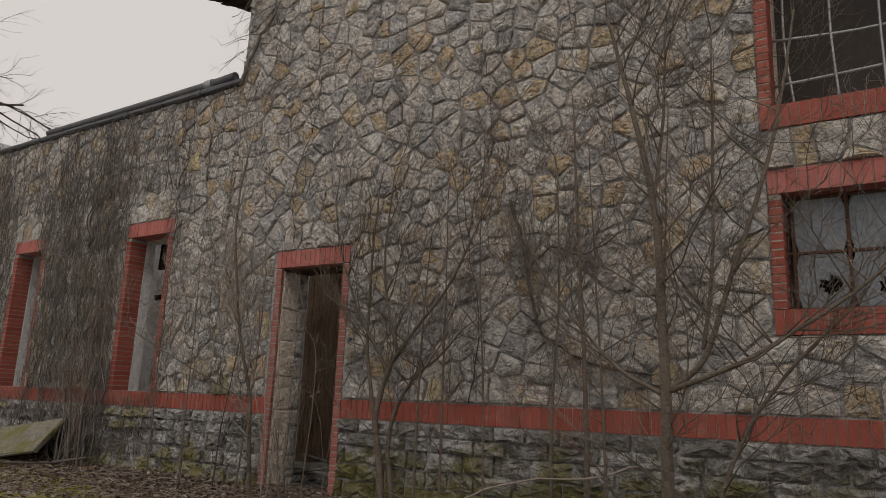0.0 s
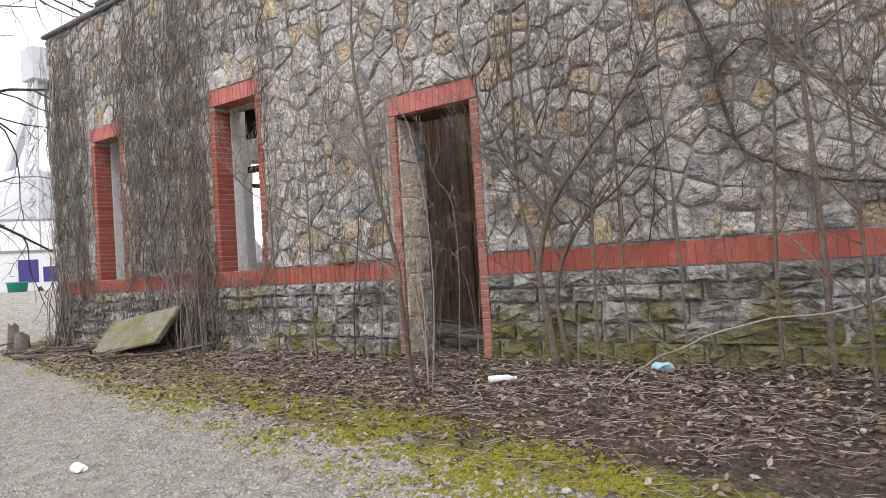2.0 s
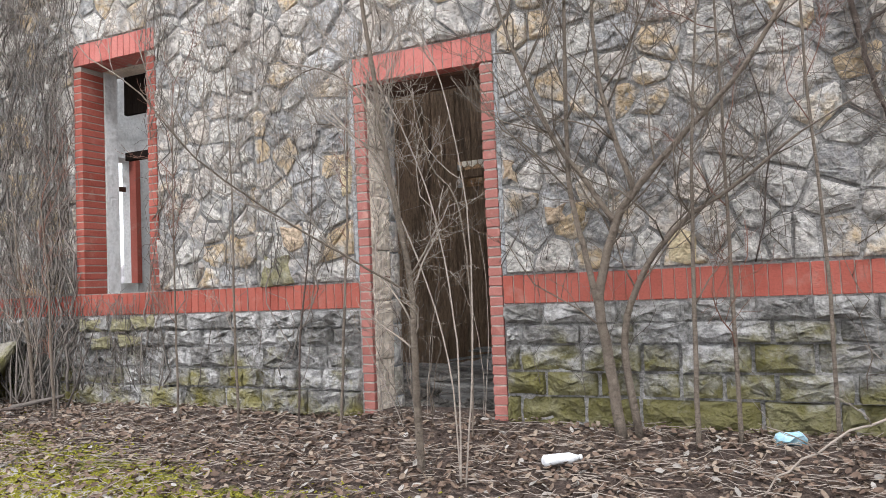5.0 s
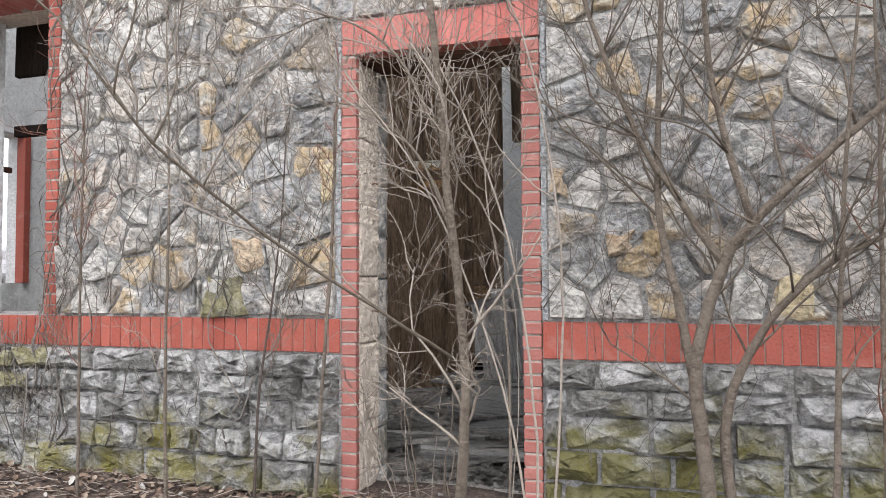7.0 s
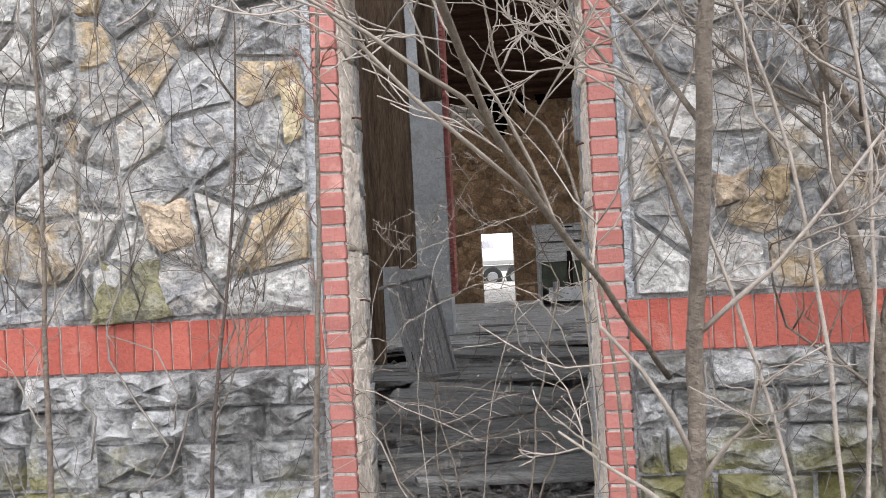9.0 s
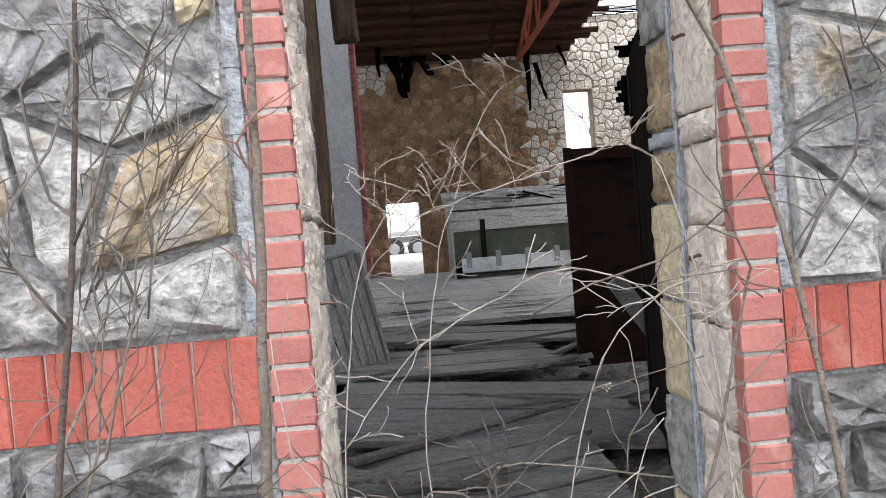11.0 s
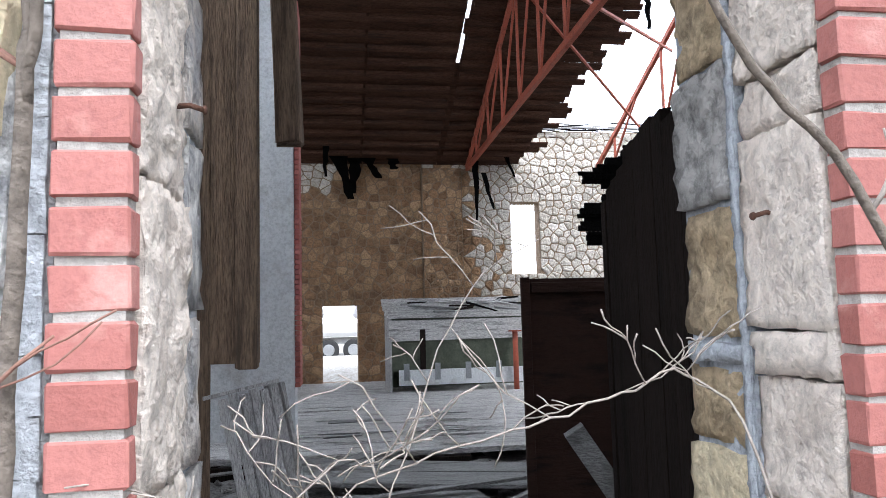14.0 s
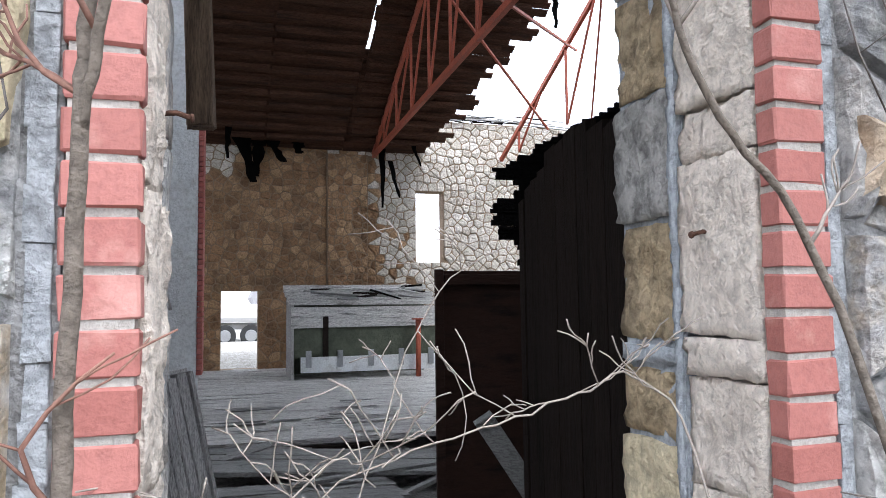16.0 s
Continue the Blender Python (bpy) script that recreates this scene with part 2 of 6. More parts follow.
def earth_nodes():
    nt = EARTH.node_tree
    n, k = nt.nodes, nt.links
    bsdf = n["Principled BSDF"]
    bsdf.inputs["Roughness"].default_value = 0.95
    geo = n.new("ShaderNodeNewGeometry")
    sep = n.new("ShaderNodeSeparateXYZ")
    k.new(geo.outputs["Position"], sep.inputs[0])

    def tex(sc, detail=8.0, r=0.65):
        t = n.new("ShaderNodeTexNoise")
        t.inputs["Scale"].default_value, t.inputs["Detail"].default_value, t.inputs["Roughness"].default_value = sc, detail, r
        k.new(geo.outputs["Position"], t.inputs["Vector"])
        return t.outputs["Fac"]

    def calc(op, a, b, c=None):
        m = n.new("ShaderNodeMath")
        m.operation = op
        for slot, v in zip(m.inputs, (a, b, c)):
            if isinstance(v, (int, float)):
                slot.default_value = v
            elif v is not None:
                k.new(v, slot)
        return m.outputs[0]

    def ramp(f, stops):
        r = n.new("ShaderNodeValToRGB")
        while len(r.color_ramp.elements) < len(stops):
            r.color_ramp.elements.new(0.5)
        for e, (at, col) in zip(r.color_ramp.elements, stops):
            e.position, e.color = at, (*col, 1)
        k.new(f, r.inputs[0])
        return r.outputs[0]

    def mix(f, a, b):
        c = n.new("ShaderNodeMix")
        c.data_type = "RGBA"
        for slot, v in zip((c.inputs[0], c.inputs[6], c.inputs[7]), (f, a, b)):
            k.new(v, slot)
        return c.outputs[2]

    fine, mid, wide, grit = tex(45.0), tex(7.0), tex(1.3), tex(110.0)
    soil = ramp(calc("MULTIPLY_ADD", fine, 0.6, calc("MULTIPLY", mid, 0.4)), [(0.36, (0.022, 0.014, 0.011)), (0.5, (0.075, 0.05, 0.04)), (0.62, (0.19, 0.145, 0.115))])
    stone = ramp(calc("MULTIPLY_ADD", grit, 0.7, calc("MULTIPLY", mid, 0.3)), [(0.38, (0.07, 0.062, 0.048)), (0.48, (0.29, 0.27, 0.235)), (0.60, (0.58, 0.56, 0.53))])
    green = ramp(fine, [(0.36, (0.06, 0.065, 0.012)), (0.6, (0.26, 0.25, 0.035))])
    # distance out from the line where the litter ends; that line swings nearer to the wall towards the far end
    line = calc("MULTIPLY_ADD", calc("MAXIMUM", sep.outputs["X"], -6.5), 0.20, sep.outputs["Y"])
    line = calc("ADD", line, calc("MULTIPLY", calc("MINIMUM", calc("ADD", sep.outputs["X"], 7.8), 0.0), 1.0))
    edge = calc("ADD", calc("MULTIPLY_ADD", line, -1.0, -1.45), calc("MULTIPLY_ADD", wide, 1.6, -0.8))
    edge = calc("MAXIMUM", edge, calc("SUBTRACT", sep.outputs["Y"], 18.2))
    col = mix(ramp(edge, [(0.30, (0, 0, 0)), (0.62, (1, 1, 1))]), soil, stone)
    strip = calc("SUBTRACT", 0.80, calc("ABSOLUTE", calc("SUBTRACT", edge, 0.2), 0))
    mossy = calc("ADD", strip, calc("MULTIPLY_ADD", mid, 1.2, -0.75))
    col = mix(ramp(mossy, [(0.38, (0, 0, 0)), (0.52, (0.9, 0.9, 0.9))]), col, green)
    k.new(col, bsdf.inputs["Base Color"])
    b = n.new("ShaderNodeBump")
    b.inputs["Strength"].default_value, b.inputs["Distance"].default_value = 0.9, 0.03
    k.new(calc("ADD", calc("ADD", fine, mid), grit), b.inputs["Height"])
    k.new(b.outputs[0], bsdf.inputs["Normal"])


earth_nodes()

# ---- shaping helpers ----


def part(name, bm, mat, parent=None, label=""):
    me = bpy.data.meshes.new(name)
    bm.to_mesh(me)
    bm.free()
    me.materials.append(mat)
    ob = new(name, me)
    ob.parent = parent
    return tagged(ob, label)


def from_lists(name, verts, faces, mat, parent=None, smooth=False):
    me = bpy.data.meshes.new(name)
    me.from_pydata(verts, [], faces)
    me.materials.append(mat)
    if smooth:
        me.shade_smooth()
    ob = new(name, me)
    ob.parent = parent
    return ob


def thing(name, label, category, place=(0, 0, 0), group="", kind=""):
    ob = new(name)
    ob.empty_display_size = 0.2
    ob.location = place
    return tagged(ob, label, category, group, kind)


def box(bm, x0, x1, y0, y1, z0, z1, m=None, wear=0.0, bevel=0.0):
    r = bmesh.ops.create_cube(bm, size=1.0)
    vs = r["verts"]
    bmesh.ops.scale(bm, vec=(x1 - x0, y1 - y0, z1 - z0), verts=vs)
    bmesh.ops.translate(bm, vec=((x0 + x1) / 2, (y0 + y1) / 2, (z0 + z1) / 2), verts=vs)
    if bevel:
        es = {e for v in vs for e in v.link_edges}
        out = bmesh.ops.bevel(bm, geom=list(es), offset=bevel, segments=1, affect="EDGES", profile=0.6)
        vs = list({v for v in out["verts"]} | {v for v in vs if v.is_valid})
    for v in vs:
        if wear:
            v.co += Vector((random.uniform(-wear, wear), random.uniform(-wear, wear), random.uniform(-wear, wear)))
        if m is not None:
            v.co = m @ v.co
    return vs


def one_box(name, dims, mat, parent=None, label="", m=None, wear=0.0, bevel=0.004):
    bm = bmesh.new()
    box(bm, *dims, m, wear, bevel)
    return part(name, bm, mat, parent, label)


def tube(bm, pts, radii, sides=6):
    """A tapered round bar along points."""
    pts = [Vector(p) for p in pts]
    rings = []
    for i, p in enumerate(pts):
        d = (pts[min(i + 1, len(pts) - 1)] - pts[max(i - 1, 0)]).normalized()
        a = d.orthogonal().normalized() if not rings else (prev - d * prev.dot(d)).normalized()
        prev = a
        b = d.cross(a)
        rings.append([bm.verts.new(p + radii[i] * (math.cos(6.2832 * s / sides) * a + math.sin(6.2832 * s / sides) * b)) for s in range(sides)])
    for r0, r1 in zip(rings, rings[1:]):
        for s in range(sides):
            f = bm.faces.new((r0[s], r0[(s + 1) % sides], r1[(s + 1) % sides], r1[s]))
            f.smooth = True
    bm.faces.new(rings[-1])
    bm.faces.new(rings[0][::-1])


def curve(pts, n=6, wobble=0.0):
    """Smooth points through the given ones."""
    p = [Vector(q) for q in pts]
    p = [2 * p[0] - p[1]] + p + [2 * p[-1] - p[-2]]
    out = []
    for i in range(1, len(p) - 2):
        for s in range(n):
            t = s / n
            q = 0.5 * ((2 * p[i]) + (p[i + 1] - p[i - 1]) * t + (2 * p[i - 1] - 5 * p[i] + 4 * p[i + 1] - p[i + 2]) * t * t + (3 * p[i] - p[i - 1] - 3 * p[i + 1] + p[i + 2]) * t ** 3)
            out.append(q + Vector((random.gauss(0, wobble), random.gauss(0, wobble), random.gauss(0, wobble))))
    return out + [p[-2]]


def bar(bm, a, b, r, sides=6):
    tube(bm, [a, b], [r, r], sides)


def beam(bm, a, b, w, h):
    """A straight squared bar from a to b."""
    a, b = Vector(a), Vector(b)
    d = b - a
    q = d.to_track_quat("X", "Z").to_matrix().to_4x4()
    return box(bm, 0, d.length, -w / 2, w / 2, -h / 2, h / 2, Matrix.Translation(a) @ q)


def ground_z(x, y):
    d = -y
    z = -0.03 - 0.105 * min(max(d, 0), 2.0) - 0.05 * min(max(d - 2.0, 0), 4.5)
    far = max(0.0, -x - 8.0)
    s = min(far / 16.0, 1.0)
    z += (0.85 * s * s * (3 - 2 * s)) if y < 30 else 0
    if y > 0.3 and -7.5 < x < 13.5 and y < 18.8:
        z = -0.75
    z += 0.035 * noise.noise((x * 0.9, y * 0.9, 0)) + 0.018 * noise.noise((x * 4.0, y * 4.0, 3)) if abs(x) < 30 and abs(y) < 30 else 0
    return z


# ---- ground ----
def axis_points(lo, hi, fine_lo, fine_hi, step):
    pts, v, g = [], fine_lo, step
    while v > lo:
        pts.append(v)
        v -= g
        g *= 1.25
    pts.append(lo)
    pts = pts[::-1]
    v = fine_lo + step
    while v < fine_hi:
        pts.append(v)
        v += step
    g = step
    while v < hi:
        pts.append(v)
        v += g
        g *= 1.25
    return pts + [hi]


gx, gy = axis_points(-1500, 1500, -9, 8, 0.09), axis_points(-1500, 1500, -7, 0.35, 0.09)
from_lists("ground", [(x, y, ground_z(x, y)) for y in gy for x in gx],
           [(j * len(gx) + i, j * len(gx) + i + 1, (j + 1) * len(gx) + i + 1, (j + 1) * len(gx) + i) for j in range(len(gy) - 1) for i in range(len(gx) - 1)], EARTH, smooth=True)
tagged(bpy.data.objects["ground"], "dark leafy soil with a moss strip and pale gravel beyond", "ground", kind="structure")

# ---- the building: walls with openings ----
DOOR = (0.105, 1.04, -0.3, 2.44)
WIN_A, WIN_B = (-6.03, -5.3, 0.95, 3.09), (-2.96, -2.13, 0.95, 3.09)
WIN_C, WIN_D = (5.55, 7.2, 1.76, 2.68), (5.52, 7.2, 3.44, 5.3)
LEFT, STEP, RIGHT = -7.42, -0.95, 13.0
LOW, HIGH, DEEP = 5.02, 7.4, 0.45
BACK = 18.5


def wall_with(name, x0, x1, y0, y1, z0, z1, openings, mat, label):
    xs = sorted({x0, x1, *[v for o in openings for v in o[:2] if x0 < v < x1]})
    zs = sorted({z0, z1, *[v for o in openings for v in o[2:] if z0 < v < z1]})
    bm = bmesh.new()
    for xa, xb in zip(xs, xs[1:]):
        for za, zb in zip(zs, zs[1:]):
            cx, cz = (xa + xb) / 2, (za + zb) / 2
            if not any(o[0] < cx < o[1] and o[2] < cz < o[3] for o in openings):
                box(bm, xa, xb, y0, y1, za, zb)
    bmesh.ops.remove_doubles(bm, verts=bm.verts, dist=1e-5)
    seen = {}
    for f in bm.faces:
        seen.setdefault(frozenset(v.index for v in f.verts), []).append(f)
    bm.faces.ensure_lookup_table()
    bmesh.ops.delete(bm, geom=[f for fs in seen.values() if len(fs) > 1 for f in fs], context="FACES_ONLY")
    return tagged(part(name, bm, mat), label, "wall", kind="structure")


def rough(o, sill=0.0, side=0.10, head=0.205):
    """The hole in the stonework round a clear opening, which brick and plaster line."""
    return (o[0] - side, o[1] + side, o[2] - sill, o[3] + head)


HOLES = [rough(DOOR, 0.4), rough(WIN_A), rough(WIN_B), rough(WIN_C, 0.205), rough(WIN_D, 0.205)]
wall_low = wall_with("wall_front_low", LEFT, STEP, 0.0, DEEP, -0.6, LOW, HOLES[1:3], MORTAR, "rubble stone wall overgrown with dead vines")
wall_high = wall_with("wall_front_high", STEP, RIGHT, 0.0, DEEP, -0.6, HIGH, [HOLES[0]] + HOLES[3:], MORTAR, "tall rubble stone wall with grey mortar and red brick trim")
BACK_DOOR, BACK_WIN = (0.08, 1.0, -0.2, 1.81), (5.26, 6.07, 2.58, 4.57)
wall_back = wall_with("wall_back", LEFT, RIGHT, BACK, BACK + 0.45, -0.6, 6.6, [BACK_DOOR, BACK_WIN, (3.9, 4.5, 1.62, 1.75)], BACK_MORTAR, "sunlit inner face of rubble stone back wall")
bm = bmesh.new()
for ya, yb, za, zb in ((DEEP, 3.75, -0.6, LOW), (4.35, BACK, -0.6, LOW), (3.75, 4.35, -0.6, 1.15), (3.75, 4.35, 3.25, LOW)):
    box(bm, LEFT, LEFT + 0.4, ya, yb, za, zb)
tagged(part("wall_left", bm, WHITEWASH), "pale plastered end wall with a window opening", "wall", kind="structure")
end_trim = thing("window_5", "narrow window opening edged with red brick", "window", (0, 0, 0), kind="structure")
one_box("red_edge", (LEFT + 0.28, LEFT + 0.43, 4.25, 4.35, 1.15, 3.25), RED, end_trim)
one_box("cross_bar", (LEFT + 0.15, LEFT + 0.2, 3.75, 4.25, 2.72, 2.80), RUST, end_trim)
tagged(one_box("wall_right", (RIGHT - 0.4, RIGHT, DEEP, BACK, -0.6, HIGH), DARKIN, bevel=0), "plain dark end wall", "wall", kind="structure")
# Even dark sheet behind the front wall; it closes windows 3 and 4.
tagged(one_box("baseboard_lining", (1.3, RIGHT - 0.4, DEEP + 0.003, DEEP + 0.05, -0.5, HIGH - 0.4), DARKIN, bevel=0), "dark inner lining of the front wall", "wall lining", kind="structure")

# coping on the low wall, and the end pier of the high wall
coping = thing("roof_coping", "dark metal coping with patches of dead vine", "coping", (LEFT, 0, LOW), kind="structure")
for i in range(8):
    xa = LEFT - 0.06 + i * 0.822
    bm = bmesh.new()
    box(bm, xa, xa + 0.815, -0.09, 0.5, LOW + 0.003, LOW + 0.075, wear=0.006, bevel=0.02)
    p = part("coping_length", bm, COPING)
    p.parent = coping
    p.matrix_parent_inverse = Matrix.Translation((-LEFT, 0, -LOW))
gutter = thing("roof_pipe", "dark metal pipe lying along the parapet", "pipe", (-3.4, -0.02, LOW + 0.11))
bm = bmesh.new()
tube(bm, [(-2.3, 0, 0.03), (-1.0, 0, 0.03), (0.5, 0, 0.03), (1.8, 0, 0.03), (2.3, 0.0, 0.05)], [0.055, 0.055, 0.055, 0.06, 0.06], 10)
part("pipe_run", bm, COPING, gutter)
bm = bmesh.new()
tube(bm, [(1.72, 0, 0.03), (1.86, 0, 0.03)], [0.075, 0.075], 10)
part("pipe_collar", bm, STEEL, gutter)
chimney = thing("chimney_stub", "short stone chimney stub behind the parapet", "chimney", (-1.25, 0.9, 4.9))
part("stack", (lambda b: (box(b, -0.3, 0.3, -0.25, 0.25, 0, 1.0, wear=0.015, bevel=0.02), b)[1])(bmesh.new()), MORTAR, chimney)
part("cap", (lambda b: (box(b, -0.34, 0.34, -0.29, 0.29, 1.003, 1.09, wear=0.012, bevel=0.02), b)[1])(bmesh.new()), COPING, chimney)


# ---- stones ----
def cells(x0, x1, z0, z1, w, h, holes, seed):
    """Irregular convex stones filling a rectangle around holes."""
    rng = random.Random(seed)
    seeds, rows = [], int((z1 - z0) / h) + 1
    for j in range(rows):
        x = x0 - w * rng.random()
        while x < x1 + w:
            seeds.append((x + rng.uniform(-0.22, 0.22) * w, z0 + (j + 0.5 + rng.uniform(-0.30, 0.30)) * h))
            x += w * rng.choice((0.5, 0.75, 0.9, 1.1, 1.4))
    seeds = [s for s in seeds if not any(o[0] - 0.02 < s[0] < o[1] + 0.02 and o[2] - 0.02 < s[1] < o[3] + 0.02 for o in holes)]
    grid = {}
    for i, s in enumerate(seeds):
        grid.setdefault((int(s[0] // 0.8), int(s[1] // 0.8)), []).append(i)

    def clip(poly, px, pz, nx, nz):
        out = []
        for a, b in zip(poly, poly[1:] + poly[:1]):
            da, db = (a[0] - px) * nx + (a[1] - pz) * nz, (b[0] - px) * nx + (b[1] - pz) * nz
            if da <= 0:
                out.append(a)
            if da * db < 0:
                t = da / (da - db)
                out.append((a[0] + t * (b[0] - a[0]), a[1] + t * (b[1] - a[1])))
        return out

    result = []
    for i, (sx, sz) in enumerate(seeds):
        poly = [(max(x0, sx - 0.6), max(z0, sz - 0.5)), (min(x1, sx + 0.6), max(z0, sz - 0.5)), (min(x1, sx + 0.6), min(z1, sz + 0.5)), (max(x0, sx - 0.6), min(z1, sz + 0.5))]
        if poly[0][0] >= poly[1][0] or poly[0][1] >= poly[2][1]:
            continue
        ci, cj = int(sx // 0.8), int(sz // 0.8)
        for a in (-1, 0, 1):
            for b in (-1, 0, 1):
                for j in grid.get((ci + a, cj + b), ()):
                    if j != i and poly:
                        qx, qz = seeds[j]
                        poly = clip(poly, (sx + qx) / 2, (sz + qz) / 2, qx - sx, qz - sz)
        for o in holes:
            away = [(o[0] - sx, (o[0], 0, 1, 0)), (sx - o[1], (o[1], 0, -1, 0)), (o[2] - sz, (0, o[2], 0, 1)), (sz - o[3], (0, o[3], 0, -1))]
            if poly:
                poly = clip(poly, *max(away)[1])
        if len(poly) >= 3:
            area = abs(sum(a[0] * b[1] - b[0] * a[1] for a, b in zip(poly, poly[1:] + poly[:1]))) / 2
            if area > 0.0035:
                result.append(poly)
    return result


def stone_shape(poly, y, proud, rng, gap=0.004, rough=0.007):
    """Vertices and faces of one rough-faced stone on a wall facing -y."""
    pts = []
    for a, b in zip(poly, poly[1:] + poly[:1]):
        length = math.hypot(b[0] - a[0], b[1] - a[1])
        pts.append((a, 1.0))
        for t in ((0.33, 0.67) if length > 0.24 else (0.5,) if length > 0.09 else ()):
            t += rng.uniform(-0.1, 0.1)
            pts.append(((a[0] + t * (b[0] - a[0]), a[1] + t * (b[1] - a[1])), 0.0))
    pts = pts[:12]
    cx, cz = sum(p[0][0] for p in pts) / len(pts), sum(p[0][1] for p in pts) / len(pts)
    size = sum(math.hypot(p[0][0] - cx, p[0][1] - cz) for p in pts) / len(pts)
    n, verts, faces = len(pts), [], []
    tip = (rng.uniform(-0.009, 0.009) / max(size, 0.05), rng.uniform(-0.009, 0.009) / max(size, 0.05))
    shift = rng.uniform(0, 50)
    rings = ((gap, -0.012), (gap + 0.007, 0.7), (gap + 0.3 * size, 1.0), (gap + 0.64 * size, 1.0))
    for ring, (shrink, depth) in enumerate(rings):
        for (px, pz), corner in pts:
            d = math.hypot(px - cx, pz - cz) or 1e-6
            k = max(0.12, 1 - (shrink + corner * (0.003 + 0.022 * size) + rng.uniform(0, 0.004)) / d)
            x, z = cx + (px - cx) * k, cz + (pz - cz) * k
            lump = rough * (1.6 * noise.noise((x * 9 + shift, z * 12, shift)) + rng.gauss(0, 0.55))
            out = depth if ring == 0 else proud * depth + (x - cx) * tip[0] + (z - cz) * tip[1] + lump
            verts.append((x, y - max(out, -0.012), z))
    verts.append((cx, y - max(proud + rng.gauss(0, rough), 0.004), cz))
    for r in (0, n, 2 * n):
        for i in range(n):
            j = (i + 1) % n
            faces.append((r + i, r + j, r + n + j, r + n + i))
    for i in range(n):
        faces.append((3 * n + i, 3 * n + (i + 1) % n, 4 * n))
    return verts, faces


def lay_stones(polys, y, mat, parent, single, proud, name, rng, limit=300, gap=0.004, rough=0.007):
    """Stones inside the stretch called single become objects of their own; the rest is joined."""
    verts, faces, count = [], [], 0
    for poly in polys:
        v, f = stone_shape(poly, y, rng.uniform(*proud), rng, gap, rough)
        cx, cz = sum(p[0] for p in poly) / len(poly), sum(p[1] for p in poly) / len(poly)
        if count < limit and single[0] < cx < single[1] and single[2] < cz < single[3]:
            me_ob = from_lists(name, [(a - cx, b - y, c - cz) for a, b, c in v], f, mat, parent)
            me_ob.location = (cx, y, cz)
            count += 1
        else:
            base = len(verts)
            verts += v
            faces += [tuple(i + base for i in q) for q in f]
    if verts:
        rest = from_lists(name + "_field", verts, faces, mat, parent)
        tagged(rest, kind="stuff")


# ---- bricks ----
BRICK_MESH = {}


def brick(parent, mat, x0, x1, y0, y1, z0, z1, name="brick"):
    """One brick with eased edges; bricks of one size share a mesh."""
    key = (round(x1 - x0, 3), round(y1 - y0, 3), round(z1 - z0, 3), mat.name, random.randint(0, 4))
    if key not in BRICK_MESH:
        bm = bmesh.new()
        a, b, c = (x1 - x0) / 2, (y1 - y0) / 2, (z1 - z0) / 2
        box(bm, -a, a, -b, b, -c, c, wear=0.0018, bevel=0.0032)
        me = bpy.data.meshes.new(name)
        bm.to_mesh(me)
        bm.free()
        me.materials.append(mat)
        BRICK_MESH[key] = me
    ob = new(name, BRICK_MESH[key])
    ob.parent = parent
    ob.location = ((x0 + x1) / 2, (y0 + y1) / 2, (z0 + z1) / 2)
    ob.rotation_euler = (random.gauss(0, 0.006), random.gauss(0, 0.008), random.gauss(0, 0.006))
    return ob


COURSE = 0.0677


def jamb(parent, x0, x1, y0, y1, z0, z1, mat=RED):
    core = part("mortar_core", (lambda b: (box(b, x0 + 0.006, x1 - 0.006, y0 + 0.005, y1, z0, z1), b)[1])(bmesh.new()), JOINT, parent)
    k = 0
    while z0 + (k + 1) * COURSE <= z1 + 0.01:
        z = z0 + k * COURSE
        slide = random.uniform(-0.003, 0.003)
        brick(parent, mat, x0, x1, y0 + slide, y1 - 0.004, z + 0.005, z + COURSE - 0.006)
        k += 1
    return core


def soldiers(parent, x0, x1, y0, y1, z0, z1, mat=RED, pitch=0.0755):
    part("mortar_core", (lambda b: (box(b, x0, x1, y0 + 0.008, y1, z0 + 0.004, z1 - 0.004), b)[1])(bmesh.new()), JOINT, parent)
    n = max(1, round((x1 - x0) / pitch))
    w = (x1 - x0) / n
    for i in range(n):
        brick(parent, mat, x0 + i * w + 0.003, x0 + (i + 1) * w - 0.003, y0, y1 - 0.004, z0 + 0.003, z1 - 0.003)


# red brick trim of the openings
door_trim = thing("door_1", "open doorway framed in red painted brick, no door", "doorway", (0, 0, 0), kind="structure")
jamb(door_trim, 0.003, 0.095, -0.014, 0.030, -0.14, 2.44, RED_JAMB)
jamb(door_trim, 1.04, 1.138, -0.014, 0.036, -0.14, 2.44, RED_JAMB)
for xa, xb in ((-0.032, -0.003), (1.141, 1.168)):
    bm = bmesh.new()
    for i in range(24):
        za = 0.955 + i * 0.07
        box(bm, xa + random.uniform(-.007, .004), xb, -0.006 - random.uniform(0, .003), 0.05, za, za + 0.0702, wear=0.0025)
    part("pointing", bm, PALE_POINTING, door_trim)
soldiers(door_trim, 0.005, 1.14, -0.018, 0.10, 2.444, 2.644, RED_OLD)
part("lintel_core", (lambda b: (box(b, 0.006, 1.139, 0.105, 0.449, 2.505, 2.644), b)[1])(bmesh.new()), PLASTER, door_trim)
part("lintel_plate", (lambda b: (box(b, 0.006, 1.139, 0.105, 0.44, 2.43, 2.50), b)[1])(bmesh.new()), RUST, door_trim)


